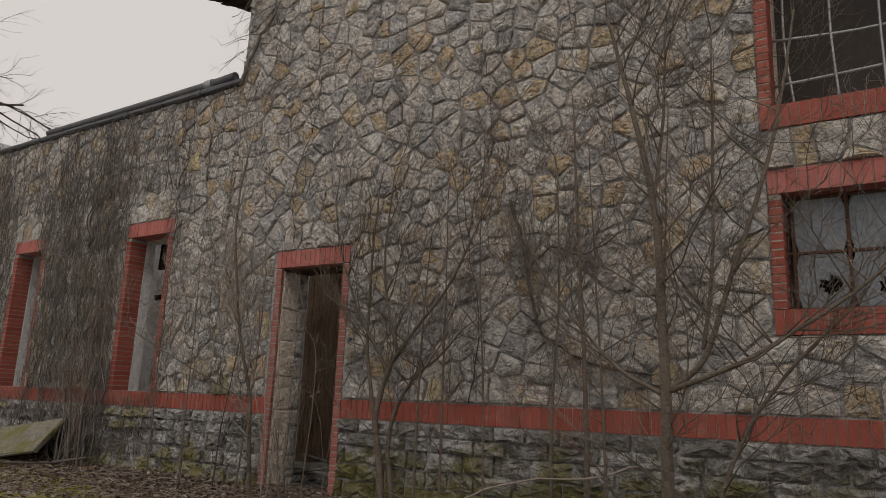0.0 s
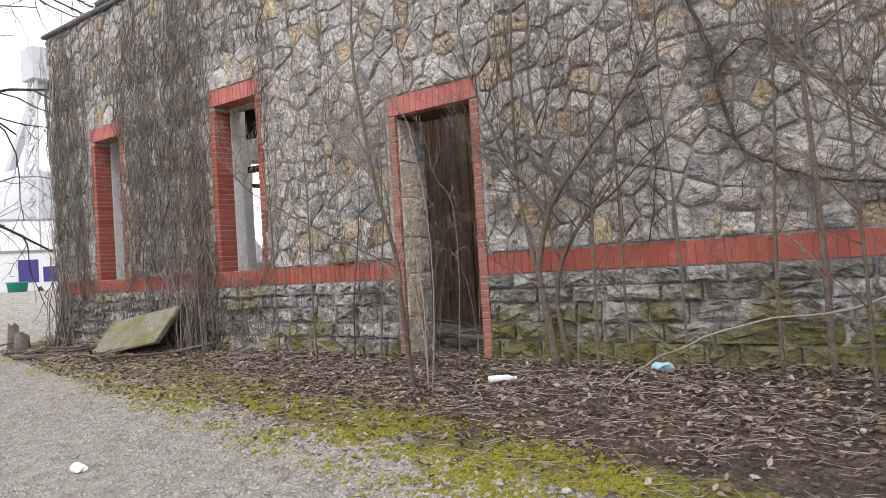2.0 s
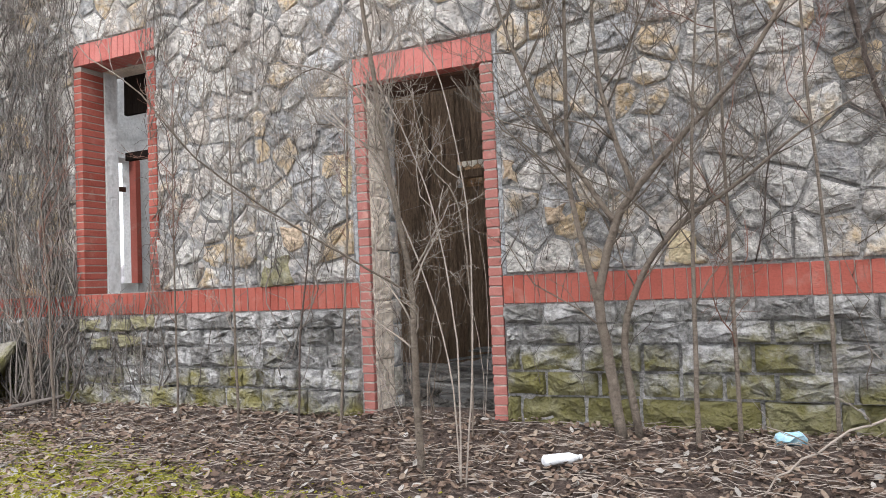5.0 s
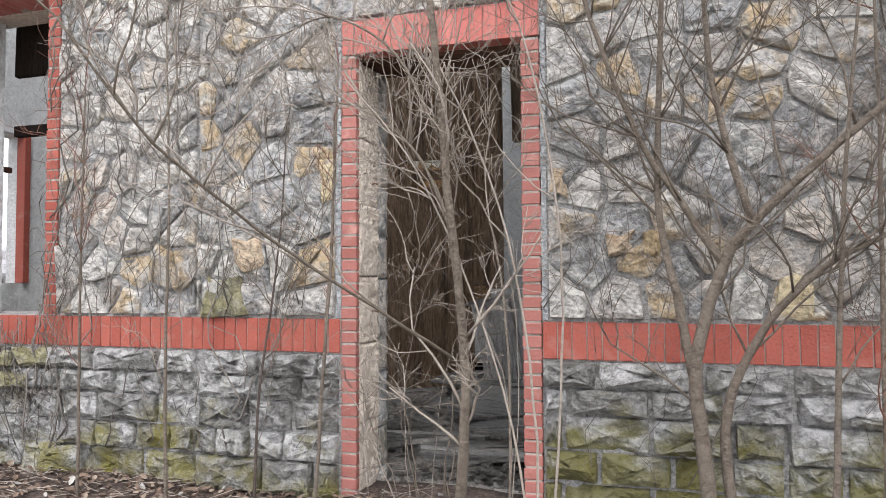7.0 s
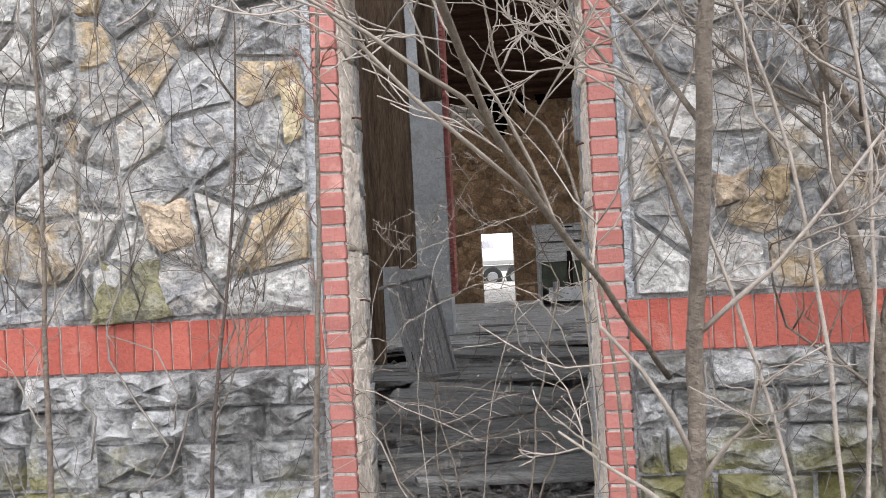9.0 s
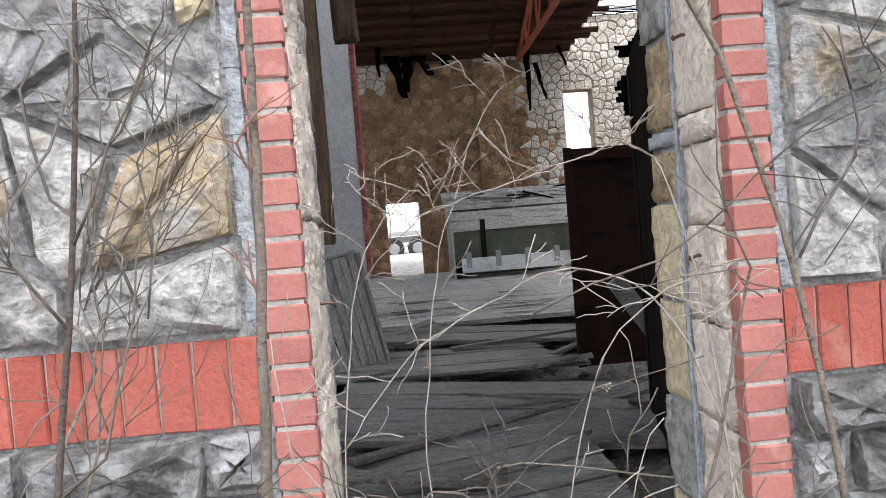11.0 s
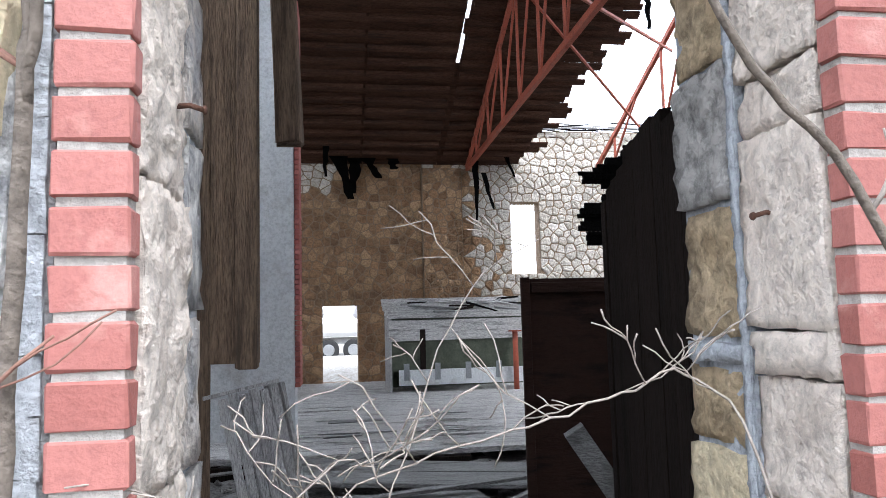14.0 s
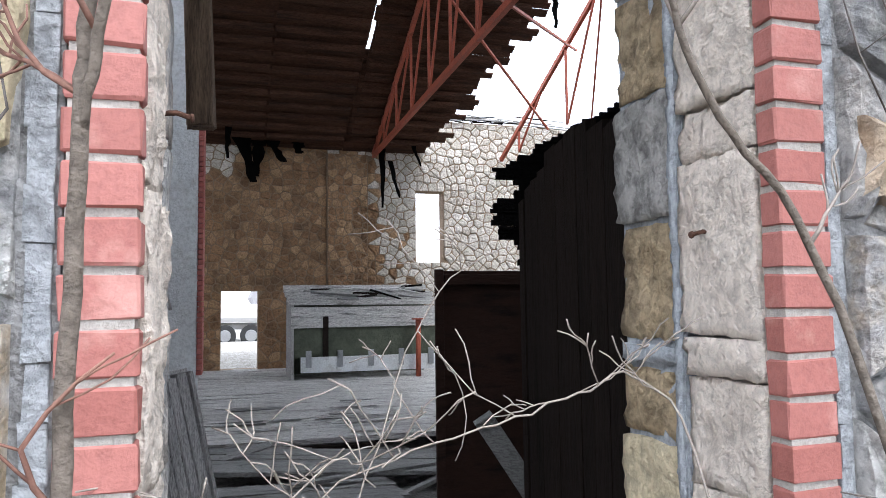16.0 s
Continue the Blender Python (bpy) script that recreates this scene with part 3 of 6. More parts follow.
def window_trim(name, w, label, sill=True, reveal=0.24):
    x0, x1, z0, z1 = w
    t = thing(name, label, "window", (0, 0, 0), kind="structure")
    jamb(t, x0 - 0.10, x0, -0.014, reveal, z0, z1)
    jamb(t, x1, x1 + 0.10, -0.014, reveal, z0, z1)
    soldiers(t, x0 - 0.10, x1 + 0.10, -0.018, reveal, z1 + 0.003, z1 + 0.205, RED_OLD)
    if sill:
        soldiers(t, x0 - 0.10, x1 + 0.10, -0.022, reveal, z0 - 0.205, z0 - 0.003, RED)
        part("inner_sill", (lambda b: (box(b, x0 - 0.1, x1 + 0.1, reveal + 0.004, 0.45, z0 - 0.2, z0 - 0.01), b)[1])(bmesh.new()), PLASTER, t)
        for xa, xb in ((x0 - 0.1, x0 + 0.002), (x1 - 0.002, x1 + 0.1)):
            part("inner_cheek", (lambda b: (box(b, xa, xb, reveal + 0.004, 0.45, z0 - 0.01, z1), b)[1])(bmesh.new()), PLASTER, t)
    part("inner_lintel", (lambda b: (box(b, x0 - 0.1, x1 + 0.1, reveal + 0.004, 0.45, z1 + 0.002, z1 + 0.204), b)[1])(bmesh.new()), PLASTER, t)
    return t


win_a = window_trim("window_1", WIN_A, "tall empty window opening framed in red brick", False)
win_b = window_trim("window_2", WIN_B, "tall empty window opening, red brick reveals, pale plaster", False)
for t, w in ((win_a, WIN_A), (win_b, WIN_B)):
    part("plaster_reveal", (lambda b: (box(b, w[0] - 0.09, w[0] + 0.012, 0.244, 0.38, w[2], w[3] + 0.1, wear=0.008), b)[1])(bmesh.new()), WHITEWASH, t)
    part("plaster_reveal", (lambda b: (box(b, w[1] - 0.012, w[1] + 0.09, 0.244, 0.38, w[2], w[3] + 0.1, wear=0.008), b)[1])(bmesh.new()), WHITEWASH, t)
# Top boards added: solid stand-ins for roof shade and dark timbers above.
for w, m in ((WIN_B, DARKWOOD), (WIN_A, OLDWOOD)):
    t = win_b if w is WIN_B else win_a
    one_box("transom", (w[0] + 0.014, w[1] - 0.014, 0.46, 0.52, 2.26, 2.34), m, t)
    one_box("head_board", (w[0] + 0.014, w[1] - 0.014, 0.47, 0.51, 2.72, 3.12), m, t, wear=0.01)
one_box("mullion", (WIN_B[1] - 0.30, WIN_B[1] - 0.24, 0.46, 0.51, 0.96, 2.25), RED, win_b)
win_c = window_trim("window_3", WIN_C, "red brick window with broken grey panes")
win_d = window_trim("window_4", WIN_D, "dark upper window opening with twisted bare sashes")
# the two soldier courses that run along the wall
band = thing("trim_band", "band of red painted soldier bricks along the wall", "brick band", (0, 0, 0), kind="structure")
soldiers(band, LEFT, -0.004, -0.012, 0.06, 0.752, 0.948, RED)
soldiers(band, 1.142, 12.6, -0.012, 0.06, 0.752, 0.948, RED)

# sashes of the lower broken window
x0, x1, z0, z1 = WIN_C
frame_c = thing("window_sash", "rusty steel sash with dirty broken panes", "window sash", (0, 0.16, 0), kind="")
for i in range(5):
    xa = x0 + 0.05 + i * (x1 - x0 - 0.1) / 4
    one_box("mullion", (xa - 0.013, xa + 0.013, -0.02, 0.02, z0, z1), RUST, frame_c)
for i in range(3):
    za = z0 + 0.012 + i * (z1 - z0 - 0.024) / 2
    one_box("glazing_bar", (x0, x1, -0.015, 0.015, za - 0.012, za + 0.012), RUST, frame_c)
rng = random.Random(5)
for i in range(4):
    for j in range(2):
        xa, xb = x0 + 0.063 + i * (x1 - x0 - 0.1) / 4, x0 + 0.037 + (i + 1) * (x1 - x0 - 0.1) / 4
        za, zb = z0 + 0.024 + j * (z1 - z0 - 0.024) / 2, z0 + (j + 1) * (z1 - z0 - 0.024) / 2
        bm = bmesh.new()
        broken = (i, j) in ((0, 0), (1, 0), (2, 0), (2, 1))
        ring, inner, n = [], [], 20
        for s in range(n):
            a = 6.2832 * s / n
            dx, dz = math.cos(a), math.sin(a)
            k = 1 / max(abs(dx) / ((xb - xa) / 2), abs(dz) / ((zb - za) / 2))
            ring.append(bm.verts.new(((xa + xb) / 2 + dx * k, 0, (za + zb) / 2 + dz * k)))
            r = rng.uniform(0.35, 0.8) * 0.12
            inner.append(bm.verts.new(((xa + xb) / 2 + 0.05 + dx * r, 0, (za + zb) / 2 - 0.05 + dz * r)))
        for s in range(n):
            bm.faces.new((ring[s], ring[(s + 1) % n], inner[(s + 1) % n], inner[s]))
        if not broken:
            bm.faces.new(inner)
        bmesh.ops.recalc_face_normals(bm, faces=bm.faces[:])
        shell = bmesh.ops.extrude_face_region(bm, geom=bm.faces[:])
        bmesh.ops.translate(bm, vec=(0, 0.004, 0), verts=[v for v in shell["geom"] if isinstance(v, bmesh.types.BMVert)])
        bmesh.ops.recalc_face_normals(bm, faces=bm.faces[:])
        part("pane", bm, BLIND, frame_c)
# bent bars left in the upper window
frame_d = thing("bare_sash", "bent bare sash bars in a dark opening", "window sash", (0, 0.2, 0))
x0, x1, z0, z1 = WIN_D
for i in range(5):
    xa = x0 + 0.15 + i * 0.33
    bm = bmesh.new()
    tube(bm, curve([(xa, 0, z0), (xa + rng.uniform(-.06, .06), 0.03, z0 + 0.8), (xa + rng.uniform(-.05, .05), 0, z1)], 5), [0.012] * 11, 5)
    part("bar", bm, STEEL, frame_d)
for i in range(4):
    za = z0 + 0.25 + i * 0.42
    bm = bmesh.new()
    tube(bm, curve([(x0, 0, za), ((x0 + x1) / 2, 0.05, za + rng.uniform(-.1, .1)), (x1, 0, za + rng.uniform(-.05, .1))], 5), [0.014] * 11, 5)
    part("bar", bm, STEEL, frame_d)

# the deep reveals of the doorway: crumbling concrete behind the brick, then stone
reveal_l = thing("reveal_left", "crumbling concrete and stone reveal of the doorway", "reveal", (0, 0, 0), kind="structure")
reveal_r = thing("reveal_right", "concrete and yellow stone reveal with blue-grey pointing", "reveal", (0, 0, 0), kind="structure")


def rough_slab(x0, x1, y0, y1, z0, z1, side, seed, amount=0.012, step=0.035):
    """A standing slab whose face towards side (+1: right, -1: left) is lumpy."""
    rng = random.Random(seed)
    ny, nz = max(2, int((y1 - y0) / step)), max(2, int((z1 - z0) / step))
    bm = bmesh.new()
    face_x, rear_x = (x1, x0) if side > 0 else (x0, x1)
    grid = []
    for j in range(nz + 1):
        row = []
        for i in range(ny + 1):
            y, z = y0 + (y1 - y0) * i / ny, z0 + (z1 - z0) * j / nz
            edge = i in (0, ny) or j in (0, nz)
            d = 0.6 * noise.noise((y * 9, z * 9, seed)) + 0.5 * noise.noise((y * 34, z * 34, seed + 3)) + rng.gauss(0, 0.10) - (0.2 if edge else 0)
            d -= 1.1 * max(0.0, noise.noise((y * 22, z * 22, seed + 9)) - 0.28)
            row.append(bm.verts.new((face_x + side * d * amount, y + rng.uniform(-.004, .004), z + rng.uniform(-.004, .004))))
        grid.append(row)
    rear = [[bm.verts.new((rear_x, y, z)) for y in (y0, y1)] for z in (z0, z1)]
    for j in range(nz):
        for i in range(ny):
            q = [grid[j][i], grid[j][i + 1], grid[j + 1][i + 1], grid[j + 1][i]]
            f = bm.faces.new(q if side > 0 else q[::-1])
            f.smooth = True
    for line, ends in ((grid[0], rear[0]), (grid[-1], rear[1])):
        bm.faces.new(line + ends[::-1])
    bm.faces.new([r[0] for r in grid] + [rear[1][0], rear[0][0]])
    bm.faces.new([r[-1] for r in grid] + [rear[1][1], rear[0][1]])
    bmesh.ops.recalc_face_normals(bm, faces=bm.faces[:])
    return bm


for i, (za, zb) in enumerate(((-0.25, 0.36), (0.36, 0.80), (0.80, 1.19), (1.19, 1.60), (1.60, 1.98), (1.98, 2.42))):
    part("concrete_fill", rough_slab(0.0, 0.098 + 0.005 * (i % 2), 0.034, 0.30, za, zb - 0.006, 1, 4 + i, 0.017, 0.014), PLASTER, reveal_l)
z = -0.25
for i, h in enumerate((0.3, 0.24, 0.33, 0.2, 0.36, 0.25, 0.3, 0.28, 0.34, 0.3)):
    if z + h > 2.5:
        h = 2.45 - z
    part("reveal_stone", rough_slab(0.0, 0.098, 0.305, 0.45, z, z + h - 0.015, 1, 20 + i, 0.012), STONE, reveal_l)
    z += h
part("pointing", (lambda b: (box(b, 0.0, 0.088, 0.30, 0.449, -0.25, 2.42), b)[1])(bmesh.new()), BLUE_MORTAR, reveal_l)
TAN = material("yellow_reveal_stone", [(0.58, 0.48, 0.30), (0.72, 0.61, 0.41), (0.64, 0.55, 0.37)], 6.0, 0.92, 0.8, 30.0, 0.3, (0.30, 0.19, 0.08), 3.0, 0.62, fine=0.4)
BROWNSTONE = material("brown_rough_stone", [(0.32, 0.21, 0.11), (0.62, 0.48, 0.30), (0.48, 0.37, 0.25)], 8.0, 0.95, 1.2, 22.0, 0, (0.14, 0.10, 0.06), 5.0, 0.55, fine=0.6)
GREYSTONE = material("grey_reveal_stone", [(0.26, 0.25, 0.23), (0.50, 0.48, 0.45), (0.38, 0.365, 0.34)], 8.0, 0.95, 1.0, 24.0, 0, fine=0.6)
for i, (za, zb, lump) in enumerate(((-0.25, 0.30, .02), (0.30, 0.62, .024), (0.62, 0.86, .016), (0.86, 1.10, .022), (1.10, 1.30, .012), (1.30, 1.375, .026), (1.375, 1.70, .009), (1.70, 1.80, .026), (1.80, 2.10, .022), (2.10, 2.42, .024))):
    part("concrete_fill", rough_slab(1.034 + 0.007 * (i % 3 == 1), 1.125, 0.040, 0.250, za, zb - 0.004, -1, 9 + i, lump, 0.019), PLASTER, reveal_r)
part("pointing", (lambda b: (box(b, 1.050, 1.13, 0.251, 0.475, -0.25, 2.42), b)[1])(bmesh.new()), BLUE_MORTAR, reveal_r)
part("pointing", rough_slab(1.029, 1.049, 0.252, 0.272, -0.25, 2.42, -1, 77, 0.006, 0.012), BLUE_MORTAR, reveal_r)
z = -0.25
for i, (top, m) in enumerate(((0.12, GREYSTONE), (0.35, TAN), (0.62, GREYSTONE), (0.90, TAN), (1.165, TAN), (1.312, BROWNSTONE), (1.36, BLUE_MORTAR), (1.61, BROWNSTONE), (1.875, GREYSTONE), (2.12, BROWNSTONE), (2.42, GREYSTONE))):
    bm = rough_slab(1.033 + 0.008 * (i % 2), 1.12, 0.274, 0.48, z, top - 0.014, -1, 40 + i, 0.010 if m is TAN else 0.020, 0.022)
    part("reveal_stone", bm, m, reveal_r)
    z = top
for i, (bx, by, bz, dx) in enumerate(((0.10, 0.2, 1.73, 0.04), (0.10, 0.2, 0.98, 0.035), (1.05, 0.17, 1.56, -0.04), (1.05, 0.17, 1.02, -0.035))):
    bolt = thing("iron_pin", "rusty iron pin sticking out of the reveal", "iron pin", (bx, by, bz), "reveal pins")
    bm = bmesh.new()
    tube(bm, [(-dx * 0.4, 0.0, 0), (dx * 0.5, 0, 0.004), (dx, 0.003, -0.002)], [0.0042] * 3, 6)
    part("shank", bm, RUST, bolt)
    bm = bmesh.new()
    tube(bm, [(dx, 0.003, -0.002), (dx * 1.12, 0.003, -0.002)], [0.0075, 0.006], 6)
    part("head", bm, RUST, bolt)
sill_slab = thing("door_sill", "cracked grey stone door sill strewn with rubble", "door sill", (0.57, 0.2, -0.15))
part("sill_stone", (lambda b: (box(b, -0.45, 0.46, -0.28, 0.24, -0.1, 0.10, wear=0.015, bevel=0.02), b)[1])(bmesh.new()), GREYSTONE, sill_slab)

# ---- inside ----
def inside_z(x, y):
    z = -0.17 + 0.10 * noise.noise((x * 1.3, y * 1.3, 5)) + 0.06 * noise.noise((x * 4, y * 4, 8)) + 0.03 * noise.noise((x * 11, y * 11, 2))
    return z - 0.10 * max(0, min(1, (y - 1) / 4))


nx, ny = 110, 90
from_lists("floor", [(LEFT + 0.4 + (RIGHT - LEFT - 0.8) * i / nx, DEEP + (BACK - DEEP) * j / ny, inside_z(LEFT + 0.4 + (RIGHT - LEFT - 0.8) * i / nx, DEEP + (BACK - DEEP) * j / ny) - (0.4 if j > 40 else 0)) for j in range(ny + 1) for i in range(nx + 1)],
           [(j * (nx + 1) + i, j * (nx + 1) + i + 1, (j + 1) * (nx + 1) + i + 1, (j + 1) * (nx + 1) + i) for j in range(ny) for i in range(nx)], RUBBLE)
tagged(bpy.data.objects["floor"], "rough floor of sooty earth and rubble", "floor", kind="structure")

deck = thing("wooden_deck", "raised floor of pale grey weathered boards", "deck", (0, 7.6, -0.1), kind="structure")
rng = random.Random(3)
y = 0.0
while y < BACK - 7.62:
    w = rng.uniform(0.13, 0.2)
    seam = 0.6 + rng.uniform(-.9, .9)
    for xa, xb in ((-3.4, seam), (seam + 0.004, 3.2), (3.204, 9.5)):
        if rng.random() > 0.02 or y < 1.5:
            bm = bmesh.new()
            lift = rng.uniform(-0.004, 0.006)
            box(bm, xa, xb, y, y + w - 0.004, -0.06 + lift - 0.0095 * y, lift - 0.0095 * y, wear=0.003)
            part("board", bm, GREYWOOD, deck)
    y += w
part("edge_beam", (lambda b: (box(b, -3.4, 1.9, -0.12, -0.01, -0.24, -0.07, wear=0.01, bevel=0.01), b)[1])(bmesh.new()), DARKWOOD, deck, "black edge beam")
for i in range(12):
    one_box("joist", (-3.2 + i * 1.05, -3.1 + i * 1.05, 0.0, BACK - 7.7, -0.34, -0.16), DARKWOOD, deck)

for i in range(16):
    x, y = rng.uniform(0.0, 2.4), rng.uniform(7.75, 11.0)
    length, w = rng.uniform(0.4, 1.3), rng.uniform(0.03, 0.10)
    t = thing("splintered_board", "splintered grey board lying loose on the deck", "board", (x, y, -0.088 - 0.0095 * (y - 7.6)), "deck splinters")
    t.rotation_euler = (0, rng.gauss(0, 0.015), rng.gauss(0, 0.10))
    bm = bmesh.new()
    box(bm, -length / 2, length / 2, -w / 2, w / 2, 0.0, 0.018, wear=0.009)
    part("board", bm, rng.choice((GREYWOOD, SHEET, GREYWOOD)), t)

# fallen sheets and boards between the door and the deck
SHEETS = [((0.75, 2.9, -0.03), (2.1, 1.2), (3, 4, -6)), ((0.4, 4.6, -0.02), (2.6, 1.5), (-3, 2, 5)), ((1.2, 6.2, -0.07), (2.8, 1.3), (-2, 3, -4)), ((0.6, 1.75, -0.05), (1.5, 0.9), (8, -4, 8))]
for c, (w, d), r in SHEETS:
    t = thing("fallen_sheet", "fallen grey board sheet lying on the rubble", "board sheet", c, "fallen sheets")
    t.rotation_euler = [radians(a) for a in r]
    n = 4
    for i in range(n):
        bm = bmesh.new()
        box(bm, -w / 2 + rng.uniform(0, .15), w / 2 - rng.uniform(0, .2), -d / 2 + i * d / n, -d / 2 + (i + 1) * d / n - 0.008, -0.015, 0.012 + rng.uniform(-.006, .006), wear=0.01)
        part("plank", bm, SHEET, t)
for i in range(20):
    x, y = rng.uniform(-0.8, 2.4), rng.uniform(0.6, 7.3)
    length, w = rng.uniform(0.5, 1.9), rng.uniform(0.05, 0.14)
    t = thing("fallen_board", "broken grey board lying in the debris", "board", (x, y, inside_z(x, y) + 0.14 + rng.uniform(0, .10)), "debris boards")
    t.rotation_euler = (rng.gauss(0, 0.12), rng.gauss(0, 0.10), rng.gauss(0, 0.35) + (0.4 if rng.random() < 0.2 else 0))
    bm = bmesh.new()
    box(bm, -length / 2, length / 2, -w / 2, w / 2, -0.012, 0.012, wear=0.008)
    part("board", bm, rng.choice((SHEET, SHEET, RUBBLE)), t)
verts, faces = [], []
for i in range(900):
    near = rng.random() < 0.5
    x, y = (rng.uniform(0.1, 1.04), rng.uniform(0.0, 1.3)) if near else (rng.uniform(-1.2, 2.5), rng.uniform(0.5, 7.4))
    s = rng.uniform(0.01, 0.05) * (0.8 if near else 1.4)
    z = inside_z(x, y) + (0.12 if near and y < 0.5 else 0.02)
    b = len(verts)
    for a in ((1, 0, 0), (-1, 0, 0), (0, 1, 0), (0, -1, 0), (0, 0, 1), (0, 0, -1)):
        verts.append((x + s * (a[0] + rng.uniform(-.4, .4)), y + s * (a[1] + rng.uniform(-.4, .4)), z + s * 0.6 * (a[2] + rng.uniform(-.4, .4))))
    faces += [(b + p, b + q, b + r) for p in (0, 1) for q in (2, 3) for r in (4, 5)]
tagged(from_lists("rubble", verts, faces, RUBBLE), "loose chips of stone and plaster in the doorway", "rubble", kind="stuff")

# plank partition left of the doorway, its ragged edge post and the hanging beam
part_wall = thing("plank_partition", "partition of brown weathered upright planks", "partition", (-0.27, 5.3, 0.0))
x = 0.0
i = 0
while x > -4.2:
    w = rng.uniform(0.16, 0.26)
    top, low = 5.2 + rng.uniform(-.1, .1), (1.08 if i < 2 else -0.3)
    if i in (4, 5):
        one_box("plank", (x - w + 0.006, x, 0, 0.035, low, 2.35), OLDWOOD, part_wall, wear=0.006)
        one_box("plank", (x - w + 0.006, x, 0, 0.035, 2.75, top), OLDWOOD, part_wall, wear=0.006)
    else:
        one_box("plank", (x - w + 0.006, x, rng.uniform(-.01, .01), 0.035, low, top), OLDWOOD, part_wall, wear=0.006)
    x -= w
    i += 1
one_box("rail", (-4.0, -0.3, 0.04, 0.12, 2.5, 2.62), OLDWOOD, part_wall)
post = thing("door_post", "split brown wooden post by the opening", "post", (-0.33, 5.12, 1.05))
one_box("shaft", (-0.09, 0.07, -0.1, 0.1, 0.0, 4.1), OLDWOOD, post, wear=0.012, bevel=0.012)
hang = thing("broken_beam", "broken brown beam hanging beside the post", "beam", (-0.01, 5.35, 2.93))
bm = bmesh.new()
box(bm, -0.12, 0.11, -0.09, 0.09, 0.0, 2.6, Matrix.Rotation(radians(-2), 4, "Y"), wear=0.02, bevel=0.015)
part("beam_length", bm, OLDWOOD, hang)
# whitewashed pier with a red brick edge
pier = thing("brick_pier", "whitewashed pier with a red brick edge", "pier", (-0.16, 8.9, 0.0))
part("plaster_face", (lambda b: (box(b, -1.15, 0.0, 0.0, 0.7, -0.5, 6.2, wear=0.01), b)[1])(bmesh.new()), WHITEWASH, pier)
for k in range(78):
    z = 0.55 + k * COURSE
    brick(pier, RED_OLD, 0.0, 0.07, 0.01, 0.35, z + 0.005, z + COURSE - 0.006)
    brick(pier, RED_OLD, 0.0, 0.07, 0.36, 0.69, z + 0.005, z + COURSE - 0.006)

# slatted shutter leaning by the post
crate = thing("slatted_shutter", "grey slatted wooden shutter leaning askew", "shutter", (-0.06, 4.55, 0.0))
crate.rotation_euler = (radians(-9), radians(-9), radians(28))
for i in range(6):
    xa = -0.25 + i * 0.078
    one_box("slat", (xa, xa + 0.066, 0.0, 0.022, -0.08 + 0.02 * (i % 3), 0.93 + 0.02 * (i % 2)), GREYWOOD_V, crate, wear=0.004)
for za in (0.10, 0.78):
    one_box("batten", (-0.25, 0.22, 0.026, 0.05, za, za + 0.07), GREYWOOD_V, crate)
side = one_box("side_board", (0.225, 0.255, -0.01, 0.34, -0.08, 0.95), GREYWOOD_V, crate, wear=0.006)
one_box("top_board", (-0.25, 0.22, -0.01, 0.34, 0.955, 0.98), GREYWOOD_V, crate, wear=0.006)

# dark panel, black torn lining and plank wall on the other side
dark_panel = thing("brown_panel", "tall dark brown wooden panel standing upright", "panel", (1.76, 4.44, 0.0))
one_box("panel_board", (0.0, 1.0, 0.0, 0.03, -0.15, 1.69), PANEL, dark_panel)
one_box("edge_strip", (-0.02, 0.05, -0.03, -0.003, -0.15, 1.70), PANEL, dark_panel)
one_box("cross_rail", (0.06, 0.98, -0.025, -0.003, 1.58, 1.66), PANEL, dark_panel)
lean = thing("leaning_timber", "thick grey timber leaning in the dark corner", "timber", (2.0, 4.1, 0.55))
bm = bmesh.new()
beam(bm, (0, 0, 0.05), (0.42, -0.1, -0.62), 0.19, 0.15)
part("timber_length", bm, SHEET, lean)
plank_wall = thing("dark_plank_wall", "dark upright plank wall", "partition", (1.3, 0.5, -0.3))
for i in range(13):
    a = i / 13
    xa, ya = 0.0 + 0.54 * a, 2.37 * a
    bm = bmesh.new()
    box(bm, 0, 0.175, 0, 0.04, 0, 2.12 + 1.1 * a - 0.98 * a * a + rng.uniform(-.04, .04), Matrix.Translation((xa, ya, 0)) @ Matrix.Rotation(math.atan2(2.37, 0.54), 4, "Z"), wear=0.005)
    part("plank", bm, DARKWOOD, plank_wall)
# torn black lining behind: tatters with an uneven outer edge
lining = thing("torn_lining", "black torn lining paper on dark boards", "lining", (2.3, 4.6, 0.0))
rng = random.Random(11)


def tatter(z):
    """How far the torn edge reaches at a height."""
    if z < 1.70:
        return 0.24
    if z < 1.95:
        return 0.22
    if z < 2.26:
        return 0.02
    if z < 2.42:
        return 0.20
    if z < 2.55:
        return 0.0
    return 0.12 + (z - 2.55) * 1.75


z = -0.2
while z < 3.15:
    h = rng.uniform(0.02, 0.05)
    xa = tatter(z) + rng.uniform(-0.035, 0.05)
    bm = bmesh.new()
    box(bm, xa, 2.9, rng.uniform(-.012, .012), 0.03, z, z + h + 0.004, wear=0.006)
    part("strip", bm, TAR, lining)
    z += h

